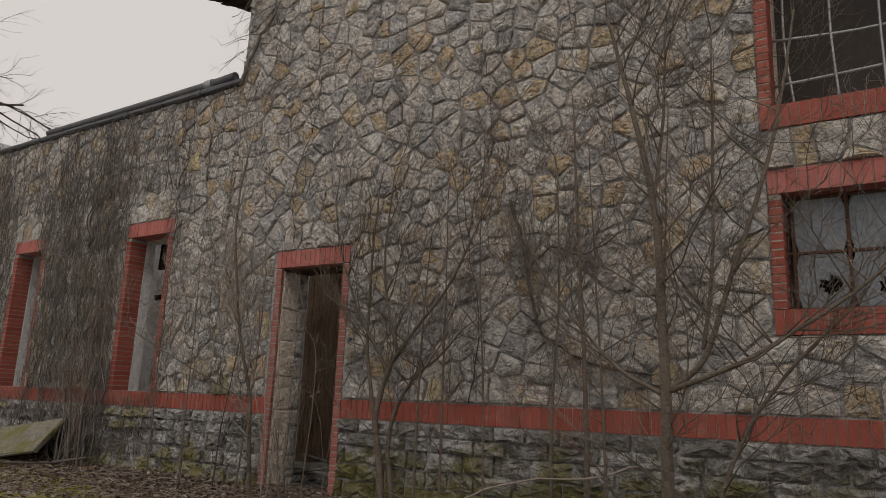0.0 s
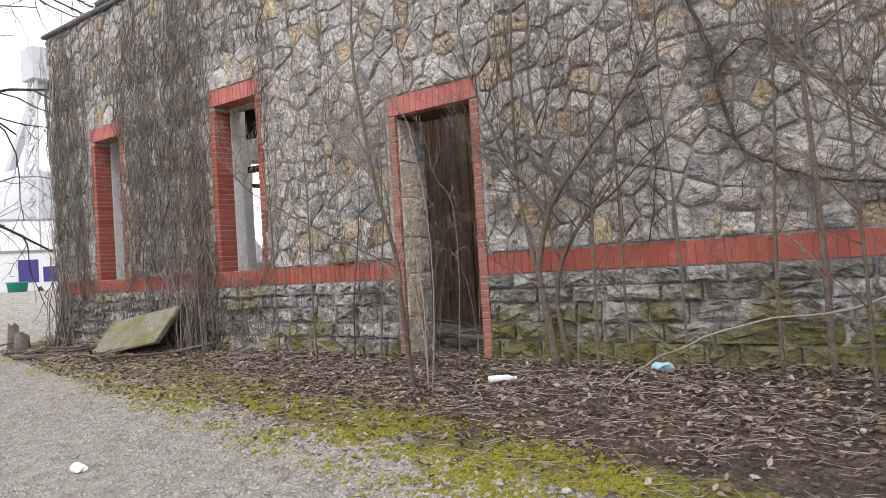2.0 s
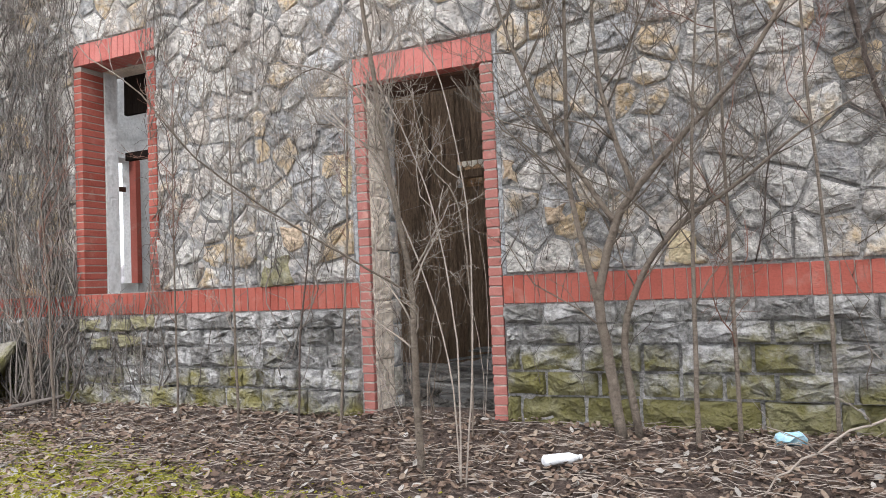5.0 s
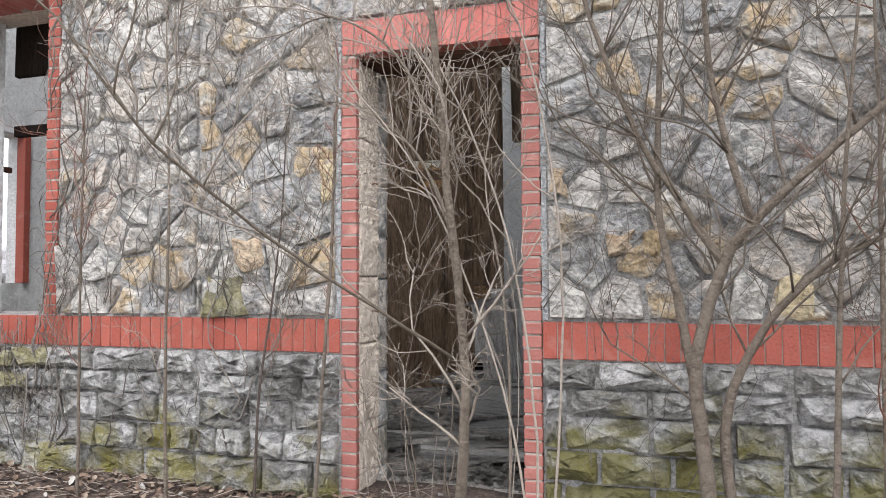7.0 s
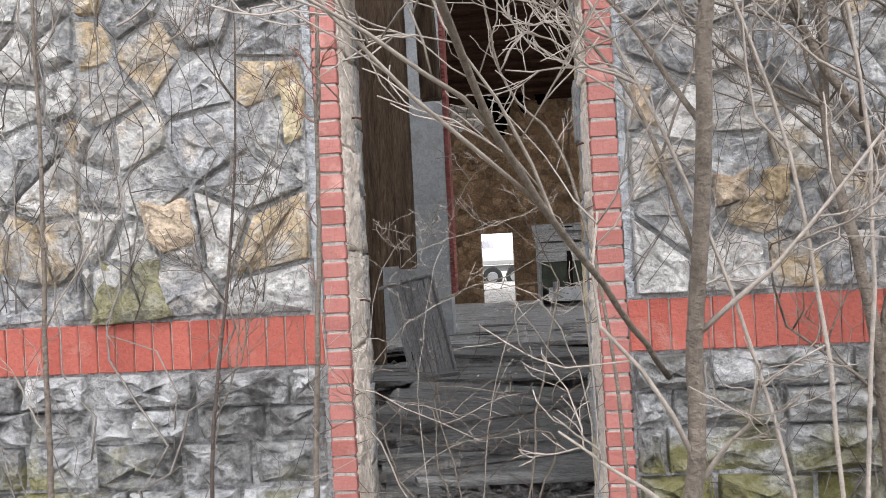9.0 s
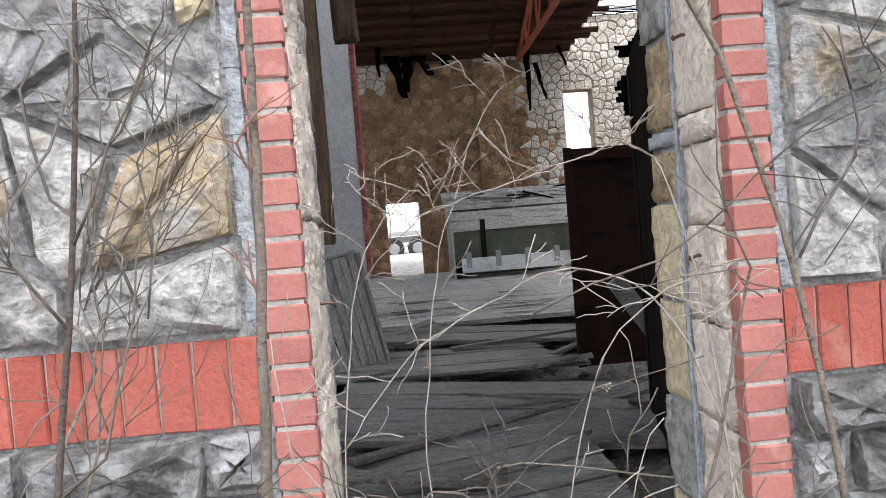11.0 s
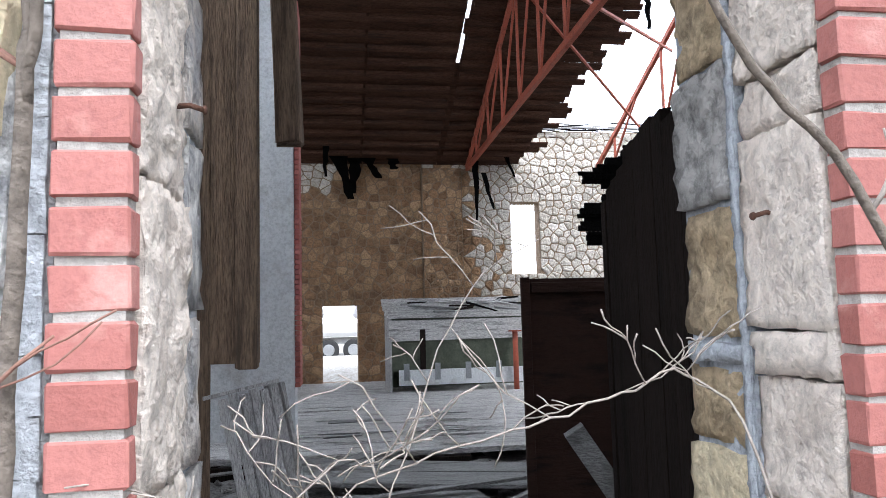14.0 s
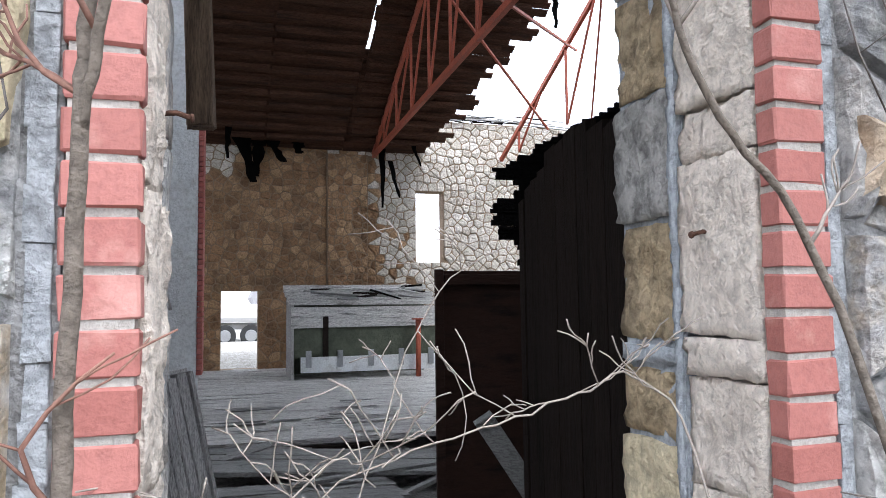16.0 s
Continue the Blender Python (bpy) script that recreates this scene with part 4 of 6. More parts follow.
# the long box on the deck
bench = thing("wooden_box", "long weathered wooden box with a split top", "wooden box", (1.55, 15.0, -0.17))
one_box("end_board", (0.0, 0.06, 0.0, 1.3, 0.0, 1.75), GREYWOOD_V, bench)
one_box("back_board", (0.0, 3.3, 1.25, 1.3, 0.0, 1.85), GREENBOARD, bench, bevel=0.003)
for i in range(7):
    bm = bmesh.new()
    box(bm, -0.06, 3.3 + rng.uniform(-.15, .1), i * 0.2, i * 0.2 + 0.17, 1.62 + i * 0.06, 1.67 + i * 0.06 + rng.uniform(0, .03), wear=0.03)
    part("top_board", bm, GREYWOOD, bench, "split top board")
for i in range(18):
    x, d = rng.uniform(0.2, 3.0), rng.uniform(0.05, 1.2)
    t = thing("lid_debris", "dark broken slat lying on the box lid", "slat", (1.55 + x, 15.0 + d, -0.17 + 1.70 + 0.30 * d), "lid debris")
    t.rotation_euler = (radians(16), rng.gauss(0, .12), rng.gauss(0, .4))
    bm = bmesh.new()
    box(bm, -rng.uniform(.12, .5), rng.uniform(.12, .5), -0.03, 0.03, 0.0, 0.03, wear=0.012)
    part("slat", bm, rng.choice((DARKWOOD, SHEET, TAR, GREYWOOD)), t)
one_box("front_board", (0.0, 3.3, -0.02, 0.04, 1.11, 1.55), GREYWOOD, bench, wear=0.015)
one_box("panel", (0.06, 3.3, 0.02, 0.05, 0.45, 1.1), GREENBOARD, bench, "dim green panel")
one_box("upright", (0.68, 0.8, -0.04, 0.10, 0.3, 1.35), DARKWOOD, bench)
one_box("rail", (0.2, 3.4, -0.12, -0.03, 0.15, 0.48), WHITEWASH, bench, "pale bottom rail with brackets")
for i in range(5):
    one_box("bracket", (0.3 + i * 0.68, 0.42 + i * 0.68, -0.16, -0.123, 0.26, 0.62), STEEL, bench)
red_post = thing("red_stub_post", "short red oxide steel post", "post", (4.3, 14.7, -0.17))
bm = bmesh.new()
tube(bm, [(0, 0, 0), (0.0, 0, 1.25)], [0.06, 0.06], 8)
part("pipe", bm, OXIDE, red_post)
part("flange", (lambda b: (box(b, -0.12, 0.12, -0.12, 0.12, 1.253, 1.28), b)[1])(bmesh.new()), OXIDE, red_post)
pilaster = thing("stone_pilaster", "shallow stone pilaster on the back wall", "pilaster", (0, 0, 0), kind="structure")
part("shaft", (lambda b: (box(b, 2.78, 3.88, BACK - 0.14, BACK - 0.004, -0.4, 5.5, wear=0.004), b)[1])(bmesh.new()), BACK_MORTAR, pilaster)

# ---- roof: boards on steel trusses, broken away to the open sky ----
SLOPE = 0.45


def roof_z(y):
    return 5.62 + SLOPE * (BACK - y) if y > 9.0 else 5.62 + SLOPE * (BACK - 9.0) - 0.28 * (9.0 - y)


rng = random.Random(21)
decking = bmesh.new()
y = DEEP + 0.05
while y < BACK - 0.05:
    w = rng.uniform(0.15, 0.21)
    reach = 5.7 + (BACK - y) * 0.26 + rng.uniform(-0.35, 0.25) if y > 12 else 7.0 + rng.uniform(-.4, .3)
    za, zb = roof_z(y), roof_z(y + w)
    # The -3.58 to -0.9 span near the front is added to darken the doorway.
    spans = [(-6.9, -3.6), (-3.58, -0.9), (-0.88, 1.18), (1.2, 3.2), (3.28 if 12.2 < y < 15.2 and rng.random() < .8 else 3.21, 5.2), (5.22, reach)]
    for xa, xb in spans:
        if xb - xa > 0.2 and y > 6.0 or xa > -3.59:
            drop = rng.uniform(-0.03, 0.005)
            vs = [decking.verts.new((x, yy, zz + d + drop)) for d in (0, 0.028) for x, yy, zz in ((xa, y, za), (xb + rng.uniform(-.02, .0), y, za), (xb, y + w - 0.012, zb), (xa, y + w - 0.012, zb))]
            for q in ((3, 2, 1, 0), (4, 5, 6, 7), (0, 1, 5, 4), (1, 2, 6, 5), (2, 3, 7, 6), (3, 0, 4, 7)):
                decking.faces.new([vs[i] for i in q])
    y += w
# battens under the boards
y = 9.3
while y < BACK - 0.2:
    reach = 5.4 + (BACK - y) * 0.22
    for xa, xb in ((-6.8, 1.1), (1.16, 3.15), (3.32, reach)):
        z = roof_z(y) - 0.03 + rng.uniform(-.012, .006)
        vs = [decking.verts.new((x, yy, z - d - SLOPE * (yy - y))) for d in (0, 0.10) for x, yy in ((xa, y), (xb, y), (xb, y + 0.09), (xa, y + 0.09))]
        for q in ((0, 1, 2, 3), (7, 6, 5, 4), (4, 5, 1, 0), (5, 6, 2, 1), (6, 7, 3, 2), (7, 4, 0, 3)):
            decking.faces.new([vs[i] for i in q])
    y += rng.uniform(0.36, 0.44)
# roofing felt above the boards; its front part left of -0.9 is added to darken
for xa, xb, ya, yb in ((-6.9, 3.17, 9.0, BACK), (-3.6, 3.17, DEEP, 9.0), (3.3, 5.35, 9.0, BACK), (3.17, 6.6, DEEP, 9.0), (3.17, 3.3, 15.0, BACK), (3.17, 3.3, 9.0, 12.4)):
    vs = [decking.verts.new((x, yy, roof_z(yy) + d)) for d in (0.045, 0.06) for x, yy in ((xa, ya), (xb, ya), (xb, yb), (xa, yb))]
    for q in ((3, 2, 1, 0), (4, 5, 6, 7), (0, 1, 5, 4), (1, 2, 6, 5), (2, 3, 7, 6), (3, 0, 4, 7)):
        decking.faces.new([vs[i] for i in q])
tagged(part("ceiling", decking, ROOFWOOD), "dark brown board roof, broken open to the sky", "roof", kind="structure")
for x in (7.8, 4.05):
    t = thing("roof_truss", "red oxide steel roof truss of angle bars", "roof truss", (x, BACK, 5.5), "roof trusses")
    if x < 5:
        bm = bmesh.new()
        beam(bm, (0, -0.1, 0.0), (0, -BACK + 1.0, 0.38), 0.09, 0.12)
        part("bottom_chord", bm, OXIDE, t)
    bm = bmesh.new()
    beam(bm, (0, -0.1, 0.05), (0, -9.5, 0.0 + SLOPE * 9.5 - 0.12), 0.09, 0.11)
    part("top_chord", bm, OXIDE, t)
    bm = bmesh.new()
    beam(bm, (0, -9.5, SLOPE * 9.5 - 0.12), (0, -BACK + 0.6, SLOPE * 9.5 - 2.5), 0.09, 0.11)
    part("top_chord", bm, OXIDE, t)
    for i in range(1, 7, 1 if x < 5 else 2):
        ya = 1.45 * i
        bm = bmesh.new()
        beam(bm, (0, -ya, 0.02 * i), (0, -ya, SLOPE * ya - 0.08), 0.05, 0.05)
        part("web_post", bm, OXIDE, t)
        bm = bmesh.new()
        beam(bm, (0, -ya, 0.02 * i), (0, -ya - 1.45, SLOPE * (ya + 1.45) - 0.1), 0.045, 0.045)
        part("web_brace", bm, OXIDE, t)
for a, b in (((3.9, 8.6, 5.9), (8.0, 14.0, 7.3)), ((4.05, 12.0, 7.6), (7.8, 15.2, 5.7)), ((7.8, 12.4, 7.9), (9.4, 16.0, 5.9))):
    t = thing("roof_brace", "thin steel brace between roof trusses", "brace", a, "roof braces")
    bm = bmesh.new()
    beam(bm, (0, 0, 0), Vector(b) - Vector(a), 0.045, 0.045)
    part("angle_bar", bm, OXIDE, t)
# scraps of felt that hang from the broken edge
for i, (x, y, z, l) in enumerate(((4.2, 17.9, 5.6, 1.6), (5.0, 18.1, 6.1, 0.9), (0.2, 17.6, 5.9, 0.8), (4.4, 18.0, 5.3, 1.0), (6.8, 12.6, 8.0, 0.8), (0.55, 18.1, 5.75, 1.15), (0.95, 18.2, 5.72, 0.95), (1.3, 18.15, 5.72, 0.55), (2.0, 18.2, 5.72, 0.3))):
    t = thing("hanging_scrap", "torn strip of black roofing felt hanging down", "felt scrap", (x, y, z), "felt scraps")
    bm = bmesh.new()
    prev = None
    for s in range(7):
        w = 0.14 * (1 - s / 8) + rng.uniform(0, .05) if i < 5 else 0.5 * rng.uniform(.35, 1.0) * (1 - s / 11)
        px = rng.uniform(-.03, .03) + 0.05 * s * (i % 2)
        row = [bm.verts.new((px - w / 2, rng.uniform(-.02, .02), -l * s / 6)), bm.verts.new((px + w / 2, rng.uniform(-.02, .02), -l * s / 6))]
        if prev:
            bm.faces.new((prev[0], prev[1], row[1], row[0]))
        prev = row
    bmesh.ops.solidify(bm, geom=bm.faces[:], thickness=0.006)
    part("strip", bm, TAR, t)
# fallen laths along the top of the back wall
for i in range(26):
    x = rng.uniform(4.4, 9.5)
    t = thing("broken_lath", "broken roof lath lying on the wall top", "lath", (x, BACK - 0.1 + rng.uniform(0, .3), 6.62 + rng.uniform(0, .22)), "wall-top laths")
    bm = bmesh.new()
    beam(bm, (-rng.uniform(.3, 1.1), 0, rng.uniform(-.02, .16)), (rng.uniform(.3, 1.2), rng.uniform(-.3, .2), rng.uniform(-.12, .05)), 0.05, 0.025)
    part("lath_length", bm, rng.choice((GREYWOOD, TAR, SHEET)), t)

# ---- outdoors: saplings, shrubs and vines against the wall ----


def shoot(bm, p, d, length, r, depth, rng, sides=5, droop=0.0, up=0.12, kids=(3, 6)):
    """A bare branch that wanders and forks."""
    n = 5 if depth else 4
    pts, p, d = [Vector(p)], Vector(p), Vector(d).normalized()
    for i in range(n):
        d = (d + Vector((rng.gauss(0, .24), rng.gauss(0, .18), rng.gauss(0, .20) + up - droop * i))).normalized()
        p = p + d * length / n
        pts.append(p)
    end = max(r * 0.4, 0.0013)
    tube(bm, pts, [r + (end - r) * i / n for i in range(n + 1)], sides)
    if depth:
        for k in range(rng.randint(*kids)):
            t = rng.uniform(0.2, 0.98)
            i = min(int(t * n), n - 1)
            q = pts[i].lerp(pts[i + 1], t * n - i)
            along = (pts[i + 1] - pts[i]).normalized()
            side = along.orthogonal().normalized()
            side.rotate(Matrix.Rotation(rng.uniform(0, 6.28), 3, along))
            side.y *= 0.6
            shoot(bm, q, along * rng.uniform(.5, .9) + side * rng.uniform(.5, .9), length * rng.uniform(.35, .62), max(end, (r + (end - r) * t) * 0.6), depth - 1, rng, 4 if sides > 4 else 3, droop, up, kids)


def sapling(stems, label, mat, seed, twig_mat=TWIG, twigs=9, reach=0.7, depth=2, name="sapling", up=0.12, shift=(0, 0, 0)):
    """Stems given as points with a radius at foot and tip; side branches and twigs grow from them."""
    rng = random.Random(seed)
    stems = [([Vector(p) + Vector(shift) for p in pts], r0, r1) for pts, r0, r1 in stems]
    foot = stems[0][0][0]
    t = thing(name, label, "bare shrub", foot, "saplings by the wall")
    for pts, r0, r1 in stems:
        line = curve([p - foot for p in pts], 5, 0.0018)
        bm = bmesh.new()
        tube(bm, line, [r0 + (r1 - r0) * i / (len(line) - 1) for i in range(len(line))], 8)
        part("stem", bm, mat, t)
        bm = bmesh.new()
        for k in range(twigs):
            i = rng.randint(max(1, len(line) // 5), len(line) - 2)
            along = (line[i + 1] - line[i]).normalized()
            side = Vector((rng.choice((-1, 1)) * rng.uniform(.4, 1), rng.uniform(-.7, .3), rng.uniform(-.2, .5)))
            rr = (r0 + (r1 - r0) * i / len(line)) * rng.uniform(.3, .5)
            shoot(bm, line[i], along * 0.7 + side, reach * rng.uniform(.5, 1.1), min(max(rr, 0.0034), 0.0065), depth, rng, 5, up=up)
        shoot(bm, line[-1], line[-1] - line[-2], reach, min(max(r1, 0.002), 0.005), depth, rng, 5)
        tagged(part("twig_spray", bm, twig_mat, t), kind="stuff")
    return t


sapling([([(0.97, -1.0, -0.24), (1.01, -1.1, 0.25), (1.06, -1.2, 0.62), (1.07, -1.24, 0.95), (1.07, -1.40, 1.4), (1.06, -1.50, 1.85), (1.0, -1.55, 2.6), (1.02, -1.5, 3.3)], 0.024, 0.008),
         ([(1.03, -1.16, 0.86), (0.85, -1.55, 1.08), (0.69, -1.9, 1.28), (0.60, -2.3, 1.5), (0.5, -2.5, 1.75)], 0.0065, 0.003),
         ([(1.07, -1.38, 1.35), (0.92, -1.32, 1.62), (0.70, -1.28, 1.80), (0.48, -1.25, 1.86)], 0.006, 0.002),
         ([(1.06, -1.45, 1.62), (0.88, -1.42, 1.95), (0.62, -1.4, 2.12), (0.40, -1.4, 2.06)], 0.006, 0.002),
         ([(1.07, -1.30, 1.10), (0.98, -1.2, 1.45), (0.80, -1.12, 1.75), (0.72, -1.1, 2.1)], 0.006, 0.002)], "slim grey sapling before the doorway", BARK, 1, twigs=8, reach=0.6)
sapling([([(1.95, -0.25, -0.08), (1.90, -0.3, 0.45), (1.88, -0.35, 0.8), (2.0, -0.35, 1.22), (2.12, -0.37, 1.4), (2.37, -0.42, 1.65), (2.75, -0.5, 2.0), (3.1, -0.6, 2.5)], 0.036, 0.010),
         ([(1.87, -0.34, 0.72), (1.80, -0.36, 1.1), (1.73, -0.36, 1.55), (1.76, -0.4, 2.4), (1.80, -0.4, 3.1)], 0.022, 0.008),
         ([(2.0, -0.35, 1.22), (1.83, -0.38, 1.5), (1.65, -0.42, 1.8), (1.42, -0.5, 2.45), (1.3, -0.5, 3.0)], 0.019, 0.007),
         ([(2.12, -0.37, 1.4), (1.99, -0.4, 1.9), (1.94, -0.42, 2.4), (1.98, -0.4, 3.2)], 0.018, 0.007),
         ([(2.05, -0.22, -0.08), (2.0, -0.28, 0.5), (2.13, -0.35, 0.9), (2.38, -0.38, 1.2), (2.65, -0.45, 1.36), (3.0, -0.6, 1.6)], 0.026, 0.007)], "many-stemmed bare sapling close to the wall", BARK, 2, BARK, twigs=12, reach=0.85)
sapling([([(5.14, -1.92, -0.35), (5.16, -2.05, 0.4), (5.185, -2.13, 0.99), (5.17, -2.13, 1.5), (5.135, -2.13, 2.17), (4.98, -2.13, 2.93), (4.84, -2.1, 3.5)], 0.044, 0.010),
         ([(5.185, -2.13, 1.0), (5.4, -2.1, 1.2), (5.57, -2.1, 1.68), (5.77, -2.0, 2.33), (5.88, -1.9, 2.9), (5.95, -1.8, 3.4)], 0.020, 0.007),
         ([(5.185, -2.13, 1.0), (5.6, -2.2, 1.16), (5.9, -2.2, 1.34), (6.25, -2.2, 1.58), (6.7, -2.2, 2.0)], 0.017, 0.006),
         ([(5.185, -2.13, 0.98), (4.89, -2.1, 1.14), (4.62, -2.0, 1.4), (4.36, -1.9, 1.68), (4.1, -1.8, 2.1)], 0.015, 0.005),
         ([(5.135, -2.13, 2.1), (5.2, -2.1, 2.7), (5.23, -2.1, 3.36)], 0.014, 0.006),
         ([(5.4, -2.1, 1.25), (5.45, -2.0, 1.87), (5.49, -2.0, 3.28)], 0.014, 0.006),
         ([(5.22, -1.92, -0.32), (5.5, -2.0, 0.6), (5.8, -2.0, 1.1), (6.2, -2.1, 1.5)], 0.018, 0.006)], "spreading bare sapling with many grey stems", BARK, 3, BARK, twigs=15, reach=1.0, shift=(-0.08, 0.33, 0.05))
rng = random.Random(77)
for i, (x, y, h, r) in enumerate(((2.40, -0.4, 2.4, 0.016),  (2.62, -0.3, 2.9, 0.014), (3.76, -0.4, 3.0, 0.016), (4.08, -0.4, 3.6, 0.026), (4.35, -0.7, 2.8, 0.014), (3.1, -0.35, 3.3, 0.012),
                                  (-0.86, -0.4, 2.6, 0.011), (-0.35, -0.35, 2.0, 0.009), (-1.45, -0.4, 2.3, 0.010), (6.2, -1.2, 3.6, 0.018), (-2.75, -0.5, 1.7, 0.013), (6.9, -0.9, 3.2, 0.014), (4.7, -0.5, 3.4, 0.014), (-3.2, -0.35, 1.6, 0.02))):
    lean_x, lean_y = rng.uniform(-.14, .14), rng.uniform(-.12, .05)
    sapling([([(x, y, ground_z(x, y) - 0.05), (x + lean_x * .3, y + lean_y * .4, h * .3), (x + lean_x + rng.uniform(-.05, .05), y + lean_y, h * .65), (x + lean_x * 1.6, y + lean_y * 1.5, h)], r, r * .35)],
            "thin bare sapling growing at the wall foot", rng.choice((BARK, BARK, DARKBARK)), 100 + i, rng.choice((TWIG, BARK, REDTWIG)), twigs=6, reach=0.6)

sapling([([(1.30, -1.20, -0.22), (1.27, -1.22, 0.5), (1.10, -1.28, 1.15), (0.88, -1.32, 1.62), (0.66, -1.36, 1.9)], 0.005, 0.0025),
         ([(1.31, -1.22, -0.2), (1.33, -1.25, 0.6), (1.25, -1.3, 1.3), (1.05, -1.33, 1.85), (0.82, -1.35, 2.2)], 0.0055, 0.0025),
         ([(1.32, -1.19, -0.2), (1.40, -1.2, 0.6), (1.42, -1.25, 1.3), (1.32, -1.28, 1.95), (1.15, -1.3, 2.4)], 0.0055, 0.0025)], "pale fan of thin arching twigs before the doorway", TWIG, 71, TWIG, twigs=4, reach=0.45, up=0.05)

# dead twiggy bush in the mouth of the doorway
rng = random.Random(8)
bush = thing("doorway_bush", "pale dead twiggy bush growing in the doorway", "bare shrub", (0.62, -0.22, -0.15))
for k in range(6):
    bm = bmesh.new()
    a = rng.uniform(-1, 1)
    b = rng.uniform(-.14, .04)
    h = rng.uniform(0.7, 1.3)
    line = curve([(a * .12, b * .3, 0), (a * .22, b, h * .35), (a * .34, b * 1.3, h * .7), (a * .44, b * 1.6, h), (a * .34 + rng.choice((-.3, .3)), b * 2, h * rng.uniform(.8, 1.0))], 4, 0.006)
    tube(bm, line, [0.0045 - 0.0030 * i / len(line) for i in range(len(line))], 5)
    for q in line[3::2]:
        shoot(bm, q, (rng.uniform(-1, 1), rng.uniform(-.5, .2), rng.uniform(-.4, .9)), rng.uniform(.15, .36), 0.0015, 1, rng, 4, 0.02, 0.05, (1, 3))
    part("stem", bm, rng.choice((TWIG, TWIG, BARK)), bush)
# near stems beside the doorway, and the pale arching branches across it
sapling([([(0.0, -0.34, -0.2), (0.03, -0.3, 0.6), (0.055, -0.27, 1.1), (0.06, -0.25, 1.35), (0.066, -0.25, 1.6), (0.075, -0.25, 1.75), (0.11, -0.28, 2.3)], 0.011, 0.006),
         ([(0.066, -0.25, 1.60), (0.085, -0.27, 1.68), (0.10, -0.3, 1.80), (0.11, -0.33, 2.0)], 0.006, 0.004)], "grey stem standing before the brick jamb", BARK, 61, REDTWIG, twigs=4, reach=0.22, depth=1)
sapling([([(1.05, -0.45, -0.2), (1.04, -0.35, 0.7), (0.96, -0.25, 1.3), (0.878, -0.22, 1.54), (0.771, -0.22, 1.666), (0.706, -0.22, 1.81), (0.66, -0.25, 2.1)], 0.0068, 0.004)], "thin grey stem leaning over the opening", BARK, 62, TWIG, twigs=3, reach=0.22, depth=1)
arch = thing("arching_branch", "pale forked dead branch arching across the doorway", "dead branch", (0.95, 0.02, -0.1))
rng = random.Random(31)
for pts, r in (([(0.02, -.05, 0), (0.06, 0.0, 0.7), (0.0, 0.08, 1.28), (-0.09, 0.13, 1.41), (-0.166, 0.13, 1.393), (-0.304, 0.13, 1.352), (-0.474, 0.13, 1.313), (-0.62, 0.13, 1.25), (-0.75, 0.15, 1.12)], 0.0030),
               ([(-0.0, 0.0, 0.0), (0.03, -0.1, 0.6), (-0.1, -0.12, 1.02), (-0.3, -0.12, 1.14), (-0.48, -0.1, 1.08), (-0.66, -0.1, 0.97), (-0.8, -0.1, 0.8)], 0.0029),
               ([(-0.55, 0.0, 0.0), (-0.62, 0.1, 0.6), (-0.58, 0.2, 1.05), (-0.48, 0.28, 1.35), (-0.38, 0.3, 1.56), (-0.26, 0.3, 1.64)], 0.0024),
               ([(-0.75, -0.1, 0.0), (-0.80, -0.05, 0.7), (-0.74, 0.0, 1.15), (-0.62, 0.02, 1.33), (-0.55, 0.05, 1.28)], 0.0022),
               ([(-0.4, -0.1, 0.0), (-0.36, -0.1, 0.5), (-0.25, -0.12, 0.95), (-0.02, -0.15, 1.12), (0.1, -0.2, 1.1)], 0.0025)):
    bm = bmesh.new()
    line = curve(pts, 5, 0.003)
    tube(bm, line, [r * (0.9 - 0.5 * i / len(line)) for i in range(len(line))], 6)
    for q in line[len(line) // 3::2]:
        d = Vector((rng.uniform(-1, .6), rng.uniform(-.4, .3), rng.uniform(-.3, 1)))
        shoot(bm, q, d, rng.uniform(.06, .2), r * .42, 1, rng, 5, 0.03, 0.06, (1, 3))
    part("limb", bm, TWIG, arch)

